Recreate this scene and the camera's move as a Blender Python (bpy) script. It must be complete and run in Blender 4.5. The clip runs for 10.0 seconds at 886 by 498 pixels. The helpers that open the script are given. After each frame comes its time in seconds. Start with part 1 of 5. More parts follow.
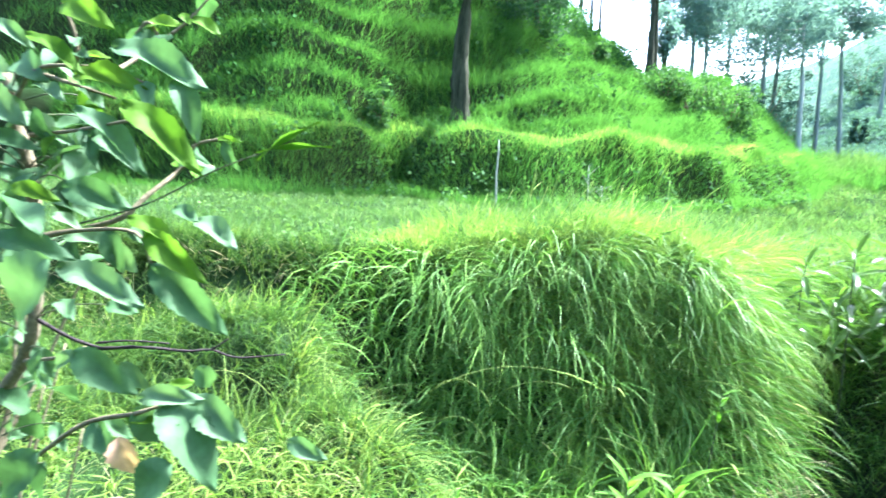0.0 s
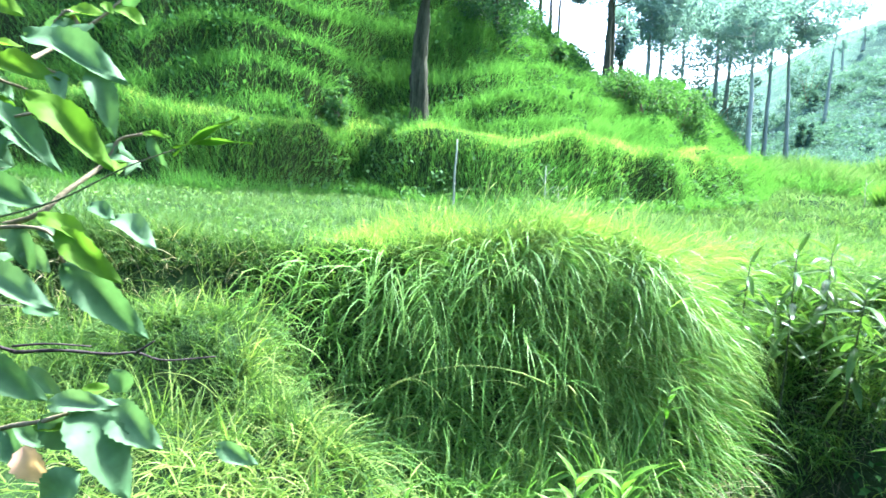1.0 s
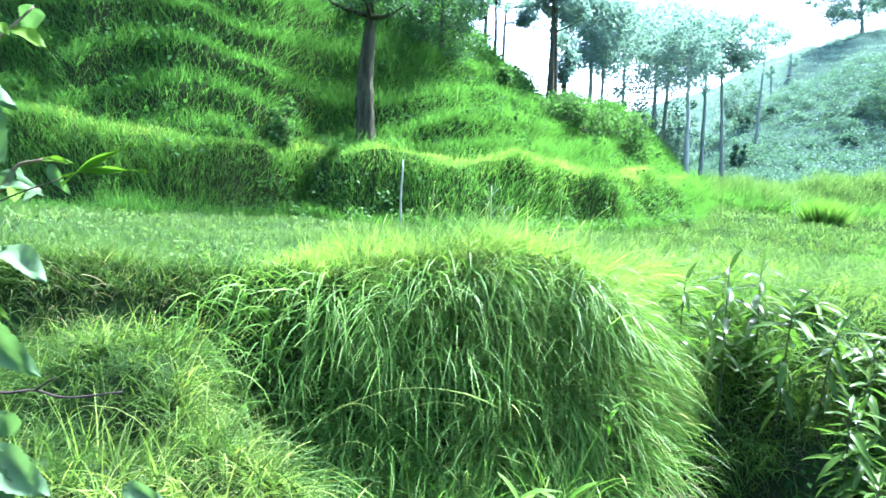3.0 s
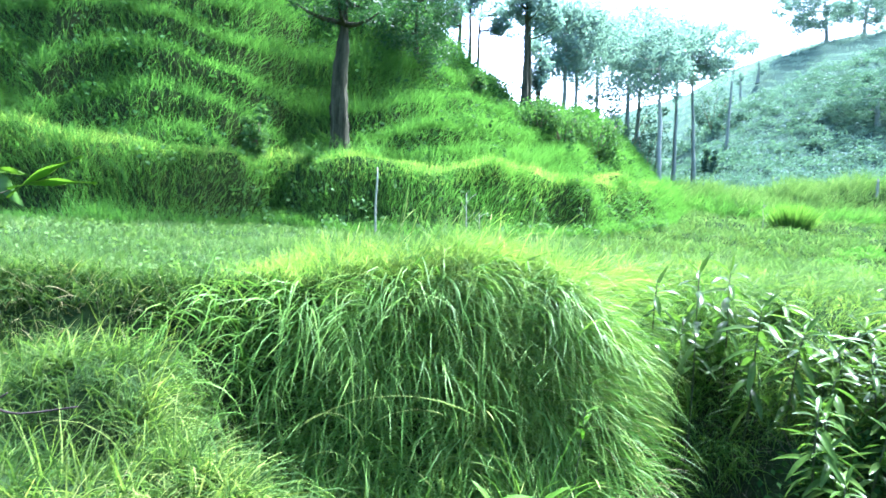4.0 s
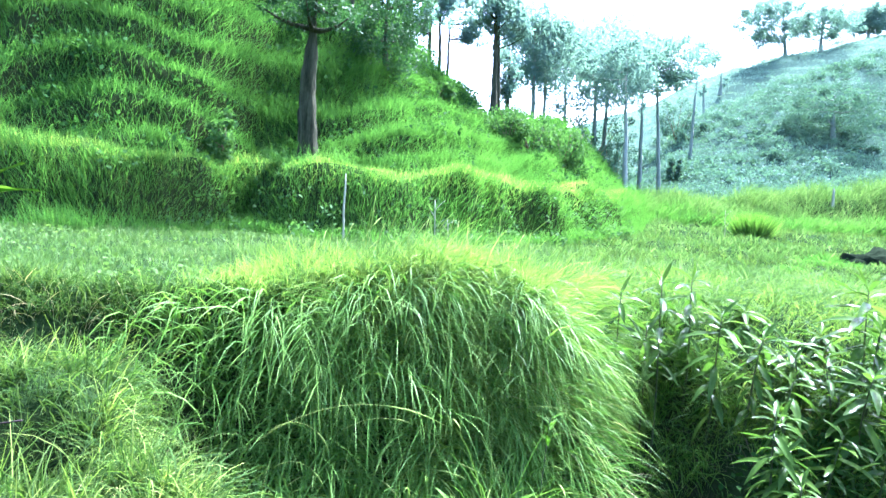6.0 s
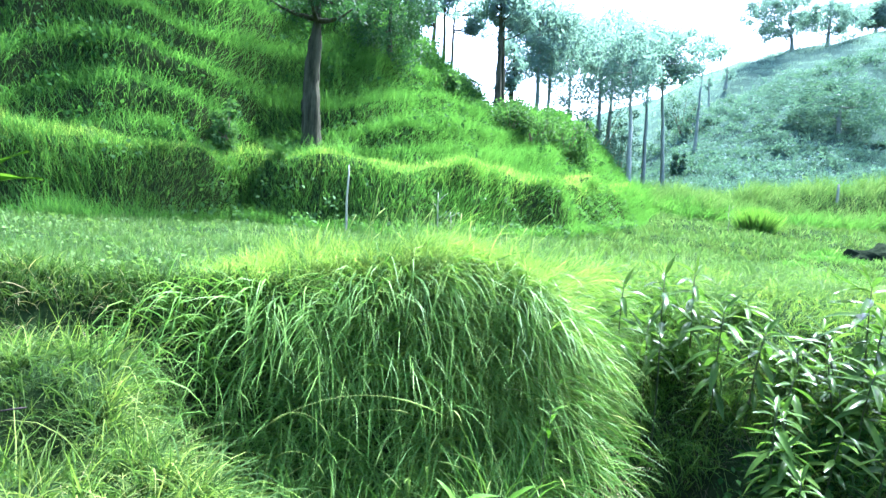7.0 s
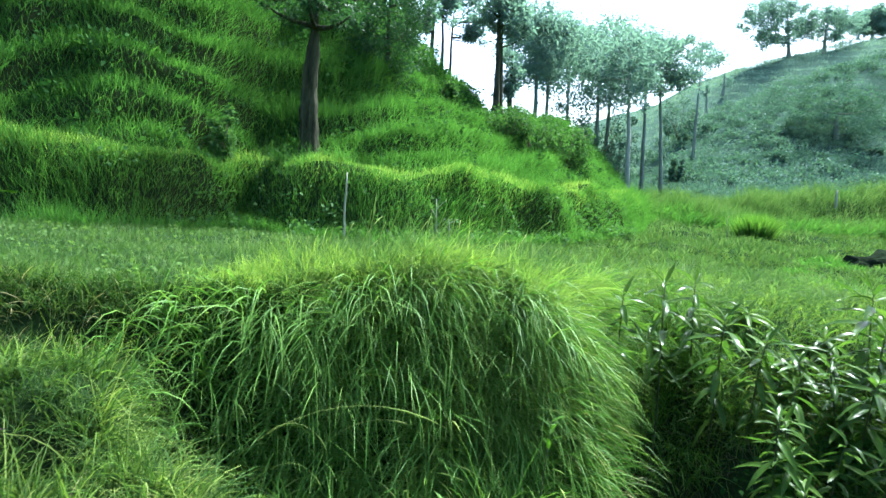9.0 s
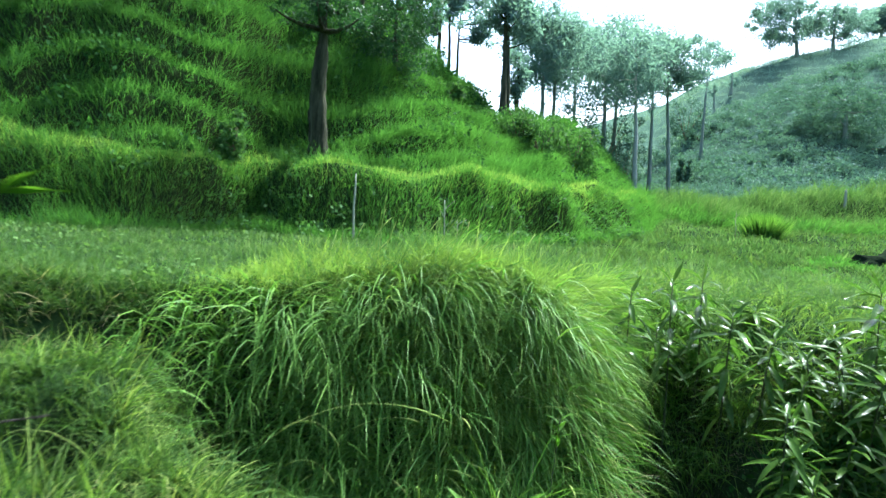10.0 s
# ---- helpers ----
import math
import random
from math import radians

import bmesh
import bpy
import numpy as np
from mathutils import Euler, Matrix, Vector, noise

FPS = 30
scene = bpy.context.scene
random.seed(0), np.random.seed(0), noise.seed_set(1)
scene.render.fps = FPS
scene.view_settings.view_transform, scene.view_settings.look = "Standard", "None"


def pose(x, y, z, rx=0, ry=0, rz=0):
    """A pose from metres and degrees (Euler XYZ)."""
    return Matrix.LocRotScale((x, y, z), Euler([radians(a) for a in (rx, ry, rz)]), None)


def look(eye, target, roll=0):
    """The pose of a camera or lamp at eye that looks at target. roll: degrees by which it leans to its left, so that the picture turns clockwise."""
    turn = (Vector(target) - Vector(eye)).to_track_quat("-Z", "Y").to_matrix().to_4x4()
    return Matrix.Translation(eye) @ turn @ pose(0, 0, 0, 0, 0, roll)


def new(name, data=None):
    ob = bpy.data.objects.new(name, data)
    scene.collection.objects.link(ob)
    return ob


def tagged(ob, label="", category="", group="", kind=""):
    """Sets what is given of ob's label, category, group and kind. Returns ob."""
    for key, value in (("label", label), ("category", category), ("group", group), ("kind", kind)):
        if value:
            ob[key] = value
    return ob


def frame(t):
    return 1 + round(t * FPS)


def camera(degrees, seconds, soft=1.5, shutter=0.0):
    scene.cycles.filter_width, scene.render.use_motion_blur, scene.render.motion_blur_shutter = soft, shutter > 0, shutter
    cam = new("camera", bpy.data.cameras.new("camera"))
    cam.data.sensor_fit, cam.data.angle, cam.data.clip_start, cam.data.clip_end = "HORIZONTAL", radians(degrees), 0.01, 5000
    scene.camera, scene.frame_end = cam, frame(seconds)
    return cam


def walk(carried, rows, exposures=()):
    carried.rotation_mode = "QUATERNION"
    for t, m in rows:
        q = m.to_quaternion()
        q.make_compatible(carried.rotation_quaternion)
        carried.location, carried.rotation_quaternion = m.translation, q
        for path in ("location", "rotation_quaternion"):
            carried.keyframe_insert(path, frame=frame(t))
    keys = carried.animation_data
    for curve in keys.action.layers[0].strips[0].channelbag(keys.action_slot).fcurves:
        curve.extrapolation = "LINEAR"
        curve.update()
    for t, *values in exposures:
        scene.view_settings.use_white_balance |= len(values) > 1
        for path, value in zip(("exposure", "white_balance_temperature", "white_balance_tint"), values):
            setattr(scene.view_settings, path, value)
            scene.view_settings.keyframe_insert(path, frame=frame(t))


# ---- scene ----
cam = camera(71.5, 10.0, soft=1.5, shutter=1.0)
PATH = [
    (0, (0.1072, -0.0067, 0.6068), (0.0315, 1.473, 0.3705), 3.6),
    (0.5, (0.1253, 0.0015, 0.6075), (0.105, 1.4835, 0.3758), 4.2),
    (1, (0.144, 0.0038, 0.6083), (0.1613, 1.4858, 0.3765), 4.3),
    (1.5, (0.153, 0.0068, 0.6098), (0.2003, 1.491, 0.393), 4.6),
    (2, (0.165, 0.0083, 0.615), (0.2423, 1.494, 0.4193), 4.5),
    (2.5, (0.1762, 0.0098, 0.6172), (0.282, 1.4947, 0.4335), 4.3),
    (4, (0.2115, 0.0038, 0.624), (0.3952, 1.4843, 0.4672), 3.8),
    (4.5, (0.2175, 0.0008, 0.6247), (0.4305, 1.4783, 0.4815), 3.7),
    (5, (0.2265, 0.0015, 0.6232), (0.4575, 1.4768, 0.48), 3.8),
    (5.5, (0.2273, 0.0015, 0.6278), (0.4785, 1.4745, 0.4988), 3.8),
    (7, (0.2273, 0.0015, 0.6278), (0.477, 1.4723, 0.4733), 4.7),
    (7.5, (0.222, 0.006, 0.6255), (0.4725, 1.4768, 0.4755), 4.7),
    (8, (0.2205, 0.0045, 0.6285), (0.48, 1.4752, 0.4943), 4.4),
    (8.5, (0.219, -0.006, 0.63), (0.4793, 1.4655, 0.501), 4.4),
    (9, (0.2333, 0.033, 0.633), (0.4853, 1.5053, 0.4943), 4.6),
    (9.5, (0.2685, 0.1005, 0.6338), (0.51, 1.5743, 0.4943), 4.3),
    (10, (0.2145, -0.0075, 0.6285), (0.4492, 1.4678, 0.492), 4.3),
]
EXPOSURES = [(0, 3.74, 5200, 17), (2.5, 3.67, 5100, 20), (4.0, 3.6, 5000, 23), (5.5, 3.72, 4950, 26), (7.0, 3.52, 5000, 23), (7.5, 3.16, 5050, 20), (8.0, 2.9, 5150, 16), (9.0, 2.53, 5350, 9), (10.0, 2.48, 5350, 9)]
walk(cam, [(t, look(eye, target, roll)) for t, eye, target, roll in PATH], EXPOSURES)

# ---- world, sun ----
SUN_AZ, SUN_EL = 49.0, 58.0
world = bpy.data.worlds.new("sky")
scene.world = world
world.use_nodes = True
wn = world.node_tree
sky = wn.nodes.new("ShaderNodeTexSky")
sky.sky_type, sky.sun_disc = "NISHITA", False
sky.sun_elevation, sky.sun_rotation = radians(SUN_EL), radians(SUN_AZ)
sky.air_density, sky.dust_density, sky.ozone_density = 1.2, 4.0, 1.0
wn.links.new(sky.outputs["Color"], wn.nodes["Background"].inputs["Color"])
wn.nodes["Background"].inputs["Strength"].default_value = 0.11
sun_data = bpy.data.lights.new("sun", "SUN")
sun_data.energy, sun_data.angle, sun_data.color = 4.8, radians(10), (1.0, 0.95, 0.86)
az, el = radians(SUN_AZ), radians(SUN_EL)
sun = new("sun", sun_data)
sun.matrix_world = look((60 * math.sin(az) * math.cos(el), 60 * math.cos(az) * math.cos(el), 60 * math.sin(el)), (0, 0, 0))

rng = np.random.default_rng(7)


# ---- materials ----
def node(nt, kind, **values):
    n = nt.nodes.new("ShaderNode" + kind)
    for key, value in values.items():
        n.inputs[key].default_value = value
    return n


def ramp(nt, source, colours):
    r = nt.nodes.new("ShaderNodeValToRGB")
    while len(r.color_ramp.elements) < len(colours):
        r.color_ramp.elements.new(0.5)
    for e, (p, c) in zip(r.color_ramp.elements, colours):
        e.position, e.color = p, (*c, 1)
    nt.links.new(source, r.inputs[0])
    return r.outputs[0]


def mixed(nt, fac, a, b, mode="MIX"):
    m = nt.nodes.new("ShaderNodeMix")
    m.data_type, m.blend_type = "RGBA", mode
    for sock, v in ((m.inputs[0], fac), (m.inputs[6], a), (m.inputs[7], b)):
        if isinstance(v, (int, float)):
            sock.default_value = v
        elif isinstance(v, tuple):
            sock.default_value = (*v, 1)
        else:
            nt.links.new(v, sock)
    return m.outputs[2]


def noise_tex(nt, scale, detail=4.0, rough=0.6, coord=None):
    n = node(nt, "TexNoise", Scale=scale, Detail=detail, Roughness=rough)
    nt.links.new(coord or nt.nodes.new("ShaderNodeNewGeometry").outputs["Position"], n.inputs["Vector"])
    return n.outputs["Fac"]


def blank(name):
    m = bpy.data.materials.new(name)
    m.use_nodes = True
    nt = m.node_tree
    return m, nt, nt.nodes["Principled BSDF"], nt.nodes["Material Output"]


def leafy(name, colours, patch, thin=0.45, rough=0.65, gloss=0.05, scale=1.2, per_object=False):
    """Foliage: a colour for each blade or leaf, drifting in patches, with light coming through."""
    m, nt, bsdf, out = blank(name)
    if per_object:
        rnd = nt.nodes.new("ShaderNodeObjectInfo").outputs["Random"]
    else:
        rnd = nt.nodes.new("ShaderNodeNewGeometry").outputs["Random Per Island"]
    k = len(colours) - 1
    col = ramp(nt, rnd, [(i / k, c) for i, c in enumerate(colours)])
    patchy = ramp(nt, noise_tex(nt, scale, 3.0), [(0.42, (0, 0, 0)), (0.62, (1, 1, 1))])
    col = mixed(nt, patchy, col, mixed(nt, 0.6, col, patch))
    fine = noise_tex(nt, 60.0, 2.0)
    col = mixed(nt, 0.35, col, ramp(nt, fine, [(0.3, tuple(c * 0.55 for c in patch)), (0.7, tuple(c * 1.3 for c in patch))]))
    nt.links.new(col, bsdf.inputs["Base Color"])
    bsdf.inputs["Roughness"].default_value = rough
    bsdf.inputs["Specular IOR Level"].default_value = gloss
    tr = nt.nodes.new("ShaderNodeBsdfTranslucent")
    nt.links.new(mixed(nt, 1.0, col, (1.25, 1.35, 0.7), "MULTIPLY"), tr.inputs["Color"])
    mx = node(nt, "MixShader", Fac=thin)
    nt.links.new(bsdf.outputs[0], mx.inputs[1])
    nt.links.new(tr.outputs[0], mx.inputs[2])
    nt.links.new(mx.outputs[0], out.inputs["Surface"])
    return m


def rough_surface(name, colours, scale=3.0, fine=40.0, bump=0.4, rough=0.95, stretch=(1, 1, 1), gloss=0.05):
    m, nt, bsdf, out = blank(name)
    tc = nt.nodes.new("ShaderNodeTexCoord")
    mp = nt.nodes.new("ShaderNodeMapping")
    mp.inputs["Scale"].default_value = stretch
    nt.links.new(tc.outputs["Object"], mp.inputs["Vector"])
    big = noise_tex(nt, scale, 4.0, 0.6, mp.outputs[0])
    small = noise_tex(nt, fine, 5.0, 0.65, mp.outputs[0])
    k = len(colours) - 1
    col = ramp(nt, big, [(0.25 + 0.5 * i / k, c) for i, c in enumerate(colours)])
    col = mixed(nt, 0.5, col, ramp(nt, small, [(0.3, tuple(c * 0.4 for c in colours[0])), (0.7, colours[-1])]))
    nt.links.new(col, bsdf.inputs["Base Color"])
    bsdf.inputs["Roughness"].default_value = rough
    bsdf.inputs["Specular IOR Level"].default_value = gloss
    b = node(nt, "Bump", Strength=bump, Distance=0.02)
    nt.links.new(small, b.inputs["Height"])
    nt.links.new(b.outputs[0], bsdf.inputs["Normal"])
    return m


G_LUSH = [(0.021, 0.072, 0.014), (0.033, 0.1, 0.018), (0.05, 0.13, 0.023), (0.076, 0.158, 0.031)]
G_DEEP = [(0.014, 0.044, 0.009), (0.04, 0.108, 0.018), (0.08, 0.175, 0.028), (0.135, 0.25, 0.038), (0.205, 0.32, 0.058)]
G_LIME = [(0.064, 0.13, 0.02), (0.106, 0.185, 0.028), (0.15, 0.225, 0.036), (0.205, 0.265, 0.058)]
G_MEAD = [(0.046, 0.098, 0.024), (0.068, 0.128, 0.034), (0.092, 0.156, 0.045), (0.122, 0.182, 0.06), (0.175, 0.23, 0.095)]
G_MAT = [(0.035, 0.08, 0.014), (0.075, 0.15, 0.022), (0.13, 0.21, 0.032), (0.20, 0.26, 0.055), (0.27, 0.29, 0.1)]
M_mound = leafy("long_grass", G_DEEP, (0.085, 0.185, 0.026), 0.37, 0.5, 0.1, scale=3.0)
M_lime = leafy("young_grass", G_LIME, (0.12, 0.20, 0.045), 0.52)
M_field = leafy("meadow_grass", G_MEAD, (0.042, 0.094, 0.026), 0.4, scale=1.5)
M_hill = leafy("hill_grass", G_LUSH, (0.06, 0.142, 0.026), 0.48, scale=0.9)
M_mat = leafy("matted_grass", G_MAT, (0.10, 0.17, 0.028), 0.42)
# distance haze is mixed into the ridge, spur and scrub greens
M_hazy_ridge = leafy("ridge_grass", [(0.13, 0.205, 0.172), (0.155, 0.235, 0.195), (0.18, 0.262, 0.215)], (0.165, 0.245, 0.2), 0.3, scale=0.22)
M_hazy_spur = leafy("spur_grass", [(0.06, 0.115, 0.092), (0.072, 0.134, 0.106), (0.086, 0.154, 0.12)], (0.066, 0.125, 0.1), 0.3, scale=0.3)
M_hazy_scrub = leafy("hazy_scrub_leaves", [(0.03, 0.07, 0.052), (0.05, 0.1, 0.074), (0.078, 0.138, 0.1)], (0.05, 0.098, 0.074), 0.3, 0.7, 0.02, scale=0.5)
M_olive = leafy("olive_grass", [(0.014, 0.04, 0.011), (0.03, 0.07, 0.015), (0.06, 0.108, 0.023), (0.12, 0.165, 0.042)], (0.045, 0.08, 0.016), 0.38, scale=2.0)
M_dry = leafy("dry_grass", [(0.22, 0.19, 0.09), (0.30, 0.27, 0.15), (0.38, 0.36, 0.2)], (0.28, 0.26, 0.12), 0.3)
M_dead = leafy("dead_stems", [(0.05, 0.045, 0.025), (0.1, 0.085, 0.05), (0.17, 0.15, 0.09)], (0.09, 0.075, 0.04), 0.2)
M_stalk = leafy("seed_stalk", [(0.12, 0.22, 0.04), (0.2, 0.28, 0.07), (0.28, 0.3, 0.1)], (0.2, 0.28, 0.06), 0.35, per_object=True)
M_herb = leafy("herb_leaf", [(0.018, 0.045, 0.009), (0.04, 0.085, 0.014), (0.092, 0.155, 0.024)], (0.043, 0.09, 0.014), 0.38, 0.26, 0.06, per_object=True)
M_shrub = leafy("shrub_leaf", [(0.013, 0.04, 0.012), (0.036, 0.085, 0.027), (0.075, 0.14, 0.056), (0.125, 0.19, 0.095)], (0.058, 0.115, 0.042), 0.35, 0.6, 0.12, per_object=True)
M_shrub_y = leafy("young_shrub_leaf", [(0.05, 0.115, 0.007), (0.08, 0.15, 0.012)], (0.06, 0.125, 0.009), 0.45, 0.6, 0.06, per_object=True)
M_rosette = leafy("lime_leaf", [(0.05, 0.13, 0.010), (0.075, 0.165, 0.015)], (0.06, 0.14, 0.012), 0.45, 0.5, 0.08, per_object=True)
M_deadleaf = leafy("dead_leaf", [(0.42, 0.26, 0.16), (0.5, 0.34, 0.23)], (0.4, 0.23, 0.13), 0.3, 0.6, per_object=True)
# needles made paler and bluer to stand in for distance haze
M_hazy_needle = leafy("hazy_pine_needles", [(0.07, 0.118, 0.128), (0.09, 0.15, 0.163), (0.113, 0.182, 0.197)], (0.098, 0.162, 0.178), 0.6, 0.6, 0.03, scale=0.6)
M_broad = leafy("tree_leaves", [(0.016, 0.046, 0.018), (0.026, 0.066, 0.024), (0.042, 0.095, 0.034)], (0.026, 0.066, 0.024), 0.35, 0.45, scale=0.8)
M_bush = leafy("bush_leaves", [(0.022, 0.066, 0.018), (0.042, 0.1, 0.026), (0.075, 0.145, 0.038)], (0.05, 0.11, 0.028), 0.4)
M_weed = leafy("dark_weeds", [(0.013, 0.042, 0.011), (0.024, 0.066, 0.015), (0.045, 0.1, 0.022)], (0.026, 0.07, 0.016), 0.35, 0.8, 0.02)
M_slope = leafy("slope_grass", [(0.010, 0.028, 0.007), (0.023, 0.056, 0.011), (0.04, 0.084, 0.016), (0.072, 0.13, 0.025), (0.15, 0.205, 0.055)], (0.032, 0.068, 0.014), 0.42, scale=3.0)
M_clover = leafy("clover", [(0.045, 0.1, 0.024), (0.066, 0.125, 0.032), (0.095, 0.155, 0.048)], (0.075, 0.13, 0.036), 0.35, 0.8, 0.02)
M_bark = rough_surface("pine_bark", [(0.010, 0.011, 0.006), (0.022, 0.024, 0.013), (0.085, 0.09, 0.05)], 14.0, 26.0, 1.0, stretch=(1, 1, 0.16))
# far trunks: bark lightened to a grey-green that imitates haze
M_hazy_bark = rough_surface("hazy_grey_bark", [(0.11, 0.14, 0.112), (0.16, 0.195, 0.155), (0.21, 0.245, 0.2)], 3.0, 20.0, 0.4, stretch=(1, 1, 0.3))
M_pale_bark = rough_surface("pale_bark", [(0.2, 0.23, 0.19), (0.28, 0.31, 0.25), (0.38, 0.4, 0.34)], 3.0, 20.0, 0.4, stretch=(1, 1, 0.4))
M_twig = rough_surface("twig_bark", [(0.075, 0.062, 0.035), (0.13, 0.11, 0.062), (0.2, 0.17, 0.1)], 20.0, 120.0, 0.3)
M_deadtwig = rough_surface("dead_twig", [(0.018, 0.015, 0.013), (0.04, 0.034, 0.03)], 20.0, 120.0, 0.3)
M_stem = rough_surface("green_stem", [(0.022, 0.045, 0.016), (0.045, 0.07, 0.028), (0.08, 0.075, 0.04)], 10.0, 80.0, 0.2, 0.6)
M_rock = rough_surface("rock", [(0.006, 0.010, 0.005), (0.010, 0.016, 0.008), (0.018, 0.026, 0.014)], 3.0, 18.0, 0.8, gloss=0.0)
M_wood = rough_surface("weathered_wood", [(0.2, 0.23, 0.15), (0.33, 0.35, 0.25)], 6.0, 60.0, 0.4, stretch=(1, 1, 0.15))


def ground_material():
    m, nt, bsdf, out = blank("grassy_soil")
    big, mid, fine = noise_tex(nt, 0.5), noise_tex(nt, 4.0), noise_tex(nt, 45.0, 5.0, 0.7)
    green = ramp(nt, mid, [(0.3, (0.009, 0.022, 0.006)), (0.5, (0.016, 0.034, 0.010)), (0.7, (0.026, 0.048, 0.015))])
    soil = ramp(nt, fine, [(0.3, (0.007, 0.010, 0.004)), (0.7, (0.022, 0.026, 0.011))])
    up = nt.nodes.new("ShaderNodeSeparateXYZ")
    nt.links.new(nt.nodes.new("ShaderNodeNewGeometry").outputs["Normal"], up.inputs[0])
    steep = ramp(nt, up.outputs[2], [(0.45, (1, 1, 1)), (0.75, (0, 0, 0))])
    col = mixed(nt, steep, mixed(nt, ramp(nt, big, [(0.45, (0, 0, 0)), (0.7, (0.5, 0.5, 0.5))]), green, (0.03, 0.052, 0.017)), soil)
    col = mixed(nt, 0.4, col, ramp(nt, fine, [(0.3, (0.007, 0.016, 0.004)), (0.75, (0.03, 0.052, 0.016))]))
    # rough grass of the far slopes, with distance haze mixed into its colour
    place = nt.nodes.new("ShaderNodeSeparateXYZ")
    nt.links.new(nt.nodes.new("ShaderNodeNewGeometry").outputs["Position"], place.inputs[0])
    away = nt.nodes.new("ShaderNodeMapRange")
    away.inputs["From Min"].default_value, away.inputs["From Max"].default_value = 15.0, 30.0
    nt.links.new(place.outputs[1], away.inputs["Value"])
    spur_haze = ramp(nt, mid, [(0.3, (0.018, 0.036, 0.024)), (0.7, (0.03, 0.056, 0.037))])
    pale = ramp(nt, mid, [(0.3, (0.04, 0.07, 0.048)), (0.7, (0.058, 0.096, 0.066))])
    far_haze = mixed(nt, away.outputs[0], spur_haze, pale)
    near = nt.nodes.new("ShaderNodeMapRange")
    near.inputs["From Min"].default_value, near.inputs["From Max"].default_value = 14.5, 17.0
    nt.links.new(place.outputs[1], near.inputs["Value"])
    col = mixed(nt, near.outputs[0], col, far_haze)
    nt.links.new(col, bsdf.inputs["Base Color"])
    bsdf.inputs["Roughness"].default_value = 0.95
    bsdf.inputs["Specular IOR Level"].default_value = 0.0
    b = node(nt, "Bump", Strength=0.8, Distance=0.03)
    nt.links.new(fine, b.inputs["Height"])
    nt.links.new(b.outputs[0], bsdf.inputs["Normal"])
    return m


M_ground = ground_material()


# ---- the lie of the land ----
def vnoise(x, y, seed=0):
    xi, yi = np.floor(x), np.floor(y)
    fx, fy = x - xi, y - yi
    fx, fy = fx * fx * (3 - 2 * fx), fy * fy * (3 - 2 * fy)

    def lattice(a, b):
        v = np.sin(a * 127.1 + b * 311.7 + seed * 74.7) * 43758.5453
        return v - np.floor(v)
    top = lattice(xi, yi) * (1 - fx) + lattice(xi + 1, yi) * fx
    bot = lattice(xi, yi + 1) * (1 - fx) + lattice(xi + 1, yi + 1) * fx
    return (top * (1 - fy) + bot * fy) * 2 - 1


def smooth(a, b, v):
    u = np.clip((v - a) / (b - a), 0, 1)
    return u * u * (3 - 2 * u)


def field_edge(x):
    """Where the meadow breaks off to the gully on the near side."""
    return np.interp(x, [-3, -0.7, -0.2, 0.3, 1.2, 1.55, 1.8, 2.1, 2.3, 3.0, 5.0, 9.0], [3.25, 3.2, 3.34, 3.3, 3.3, 3.45, 3.75, 4.2, 4.4, 4.4, 4.2, 3.5]) + 0.05 * vnoise(x * 3, x * 0 + 5, 3)


def bank_foot(x):
    """Foot of the terrace bank behind the meadow."""
    return np.interp(x, [-12, -3, -2.1, -1.5, -1.2, -0.9, -0.5, 0.1, 1.0, 2.4, 3.6, 4.7, 6.0, 7.5], [6.4, 6.0, 5.95, 6.1, 6.5, 6.85, 6.7, 6.4, 6.35, 7.0, 7.9, 9.1, 11.0, 13.5]) + 0.16 * vnoise(x * 1.3, x * 0, 4) + 0.06 * vnoise(x * 4.1, x * 0 + 3, 24)


def row_foot(x):
    """Foot of the upper terrace with its tall grass."""
    return 12.3 - 0.06 * np.clip(x - 9.0, -5, 12) + 0.5 * np.clip(x - 21, 0, 99)


def gully_edge(x):
    """Where the matted slope breaks off to the gully."""
    return np.interp(x, [-0.95, -0.76, -0.56, -0.33, -0.08, 0.12, 0.32, 0.6, 1.2, 2.5], [4.2, 2.95, 2.36, 2.06, 1.9, 1.81, 1.68, 1.4, 1.2, 1.0]) + 0.05 * vnoise(x * 4, x * 0 + 2, 8)


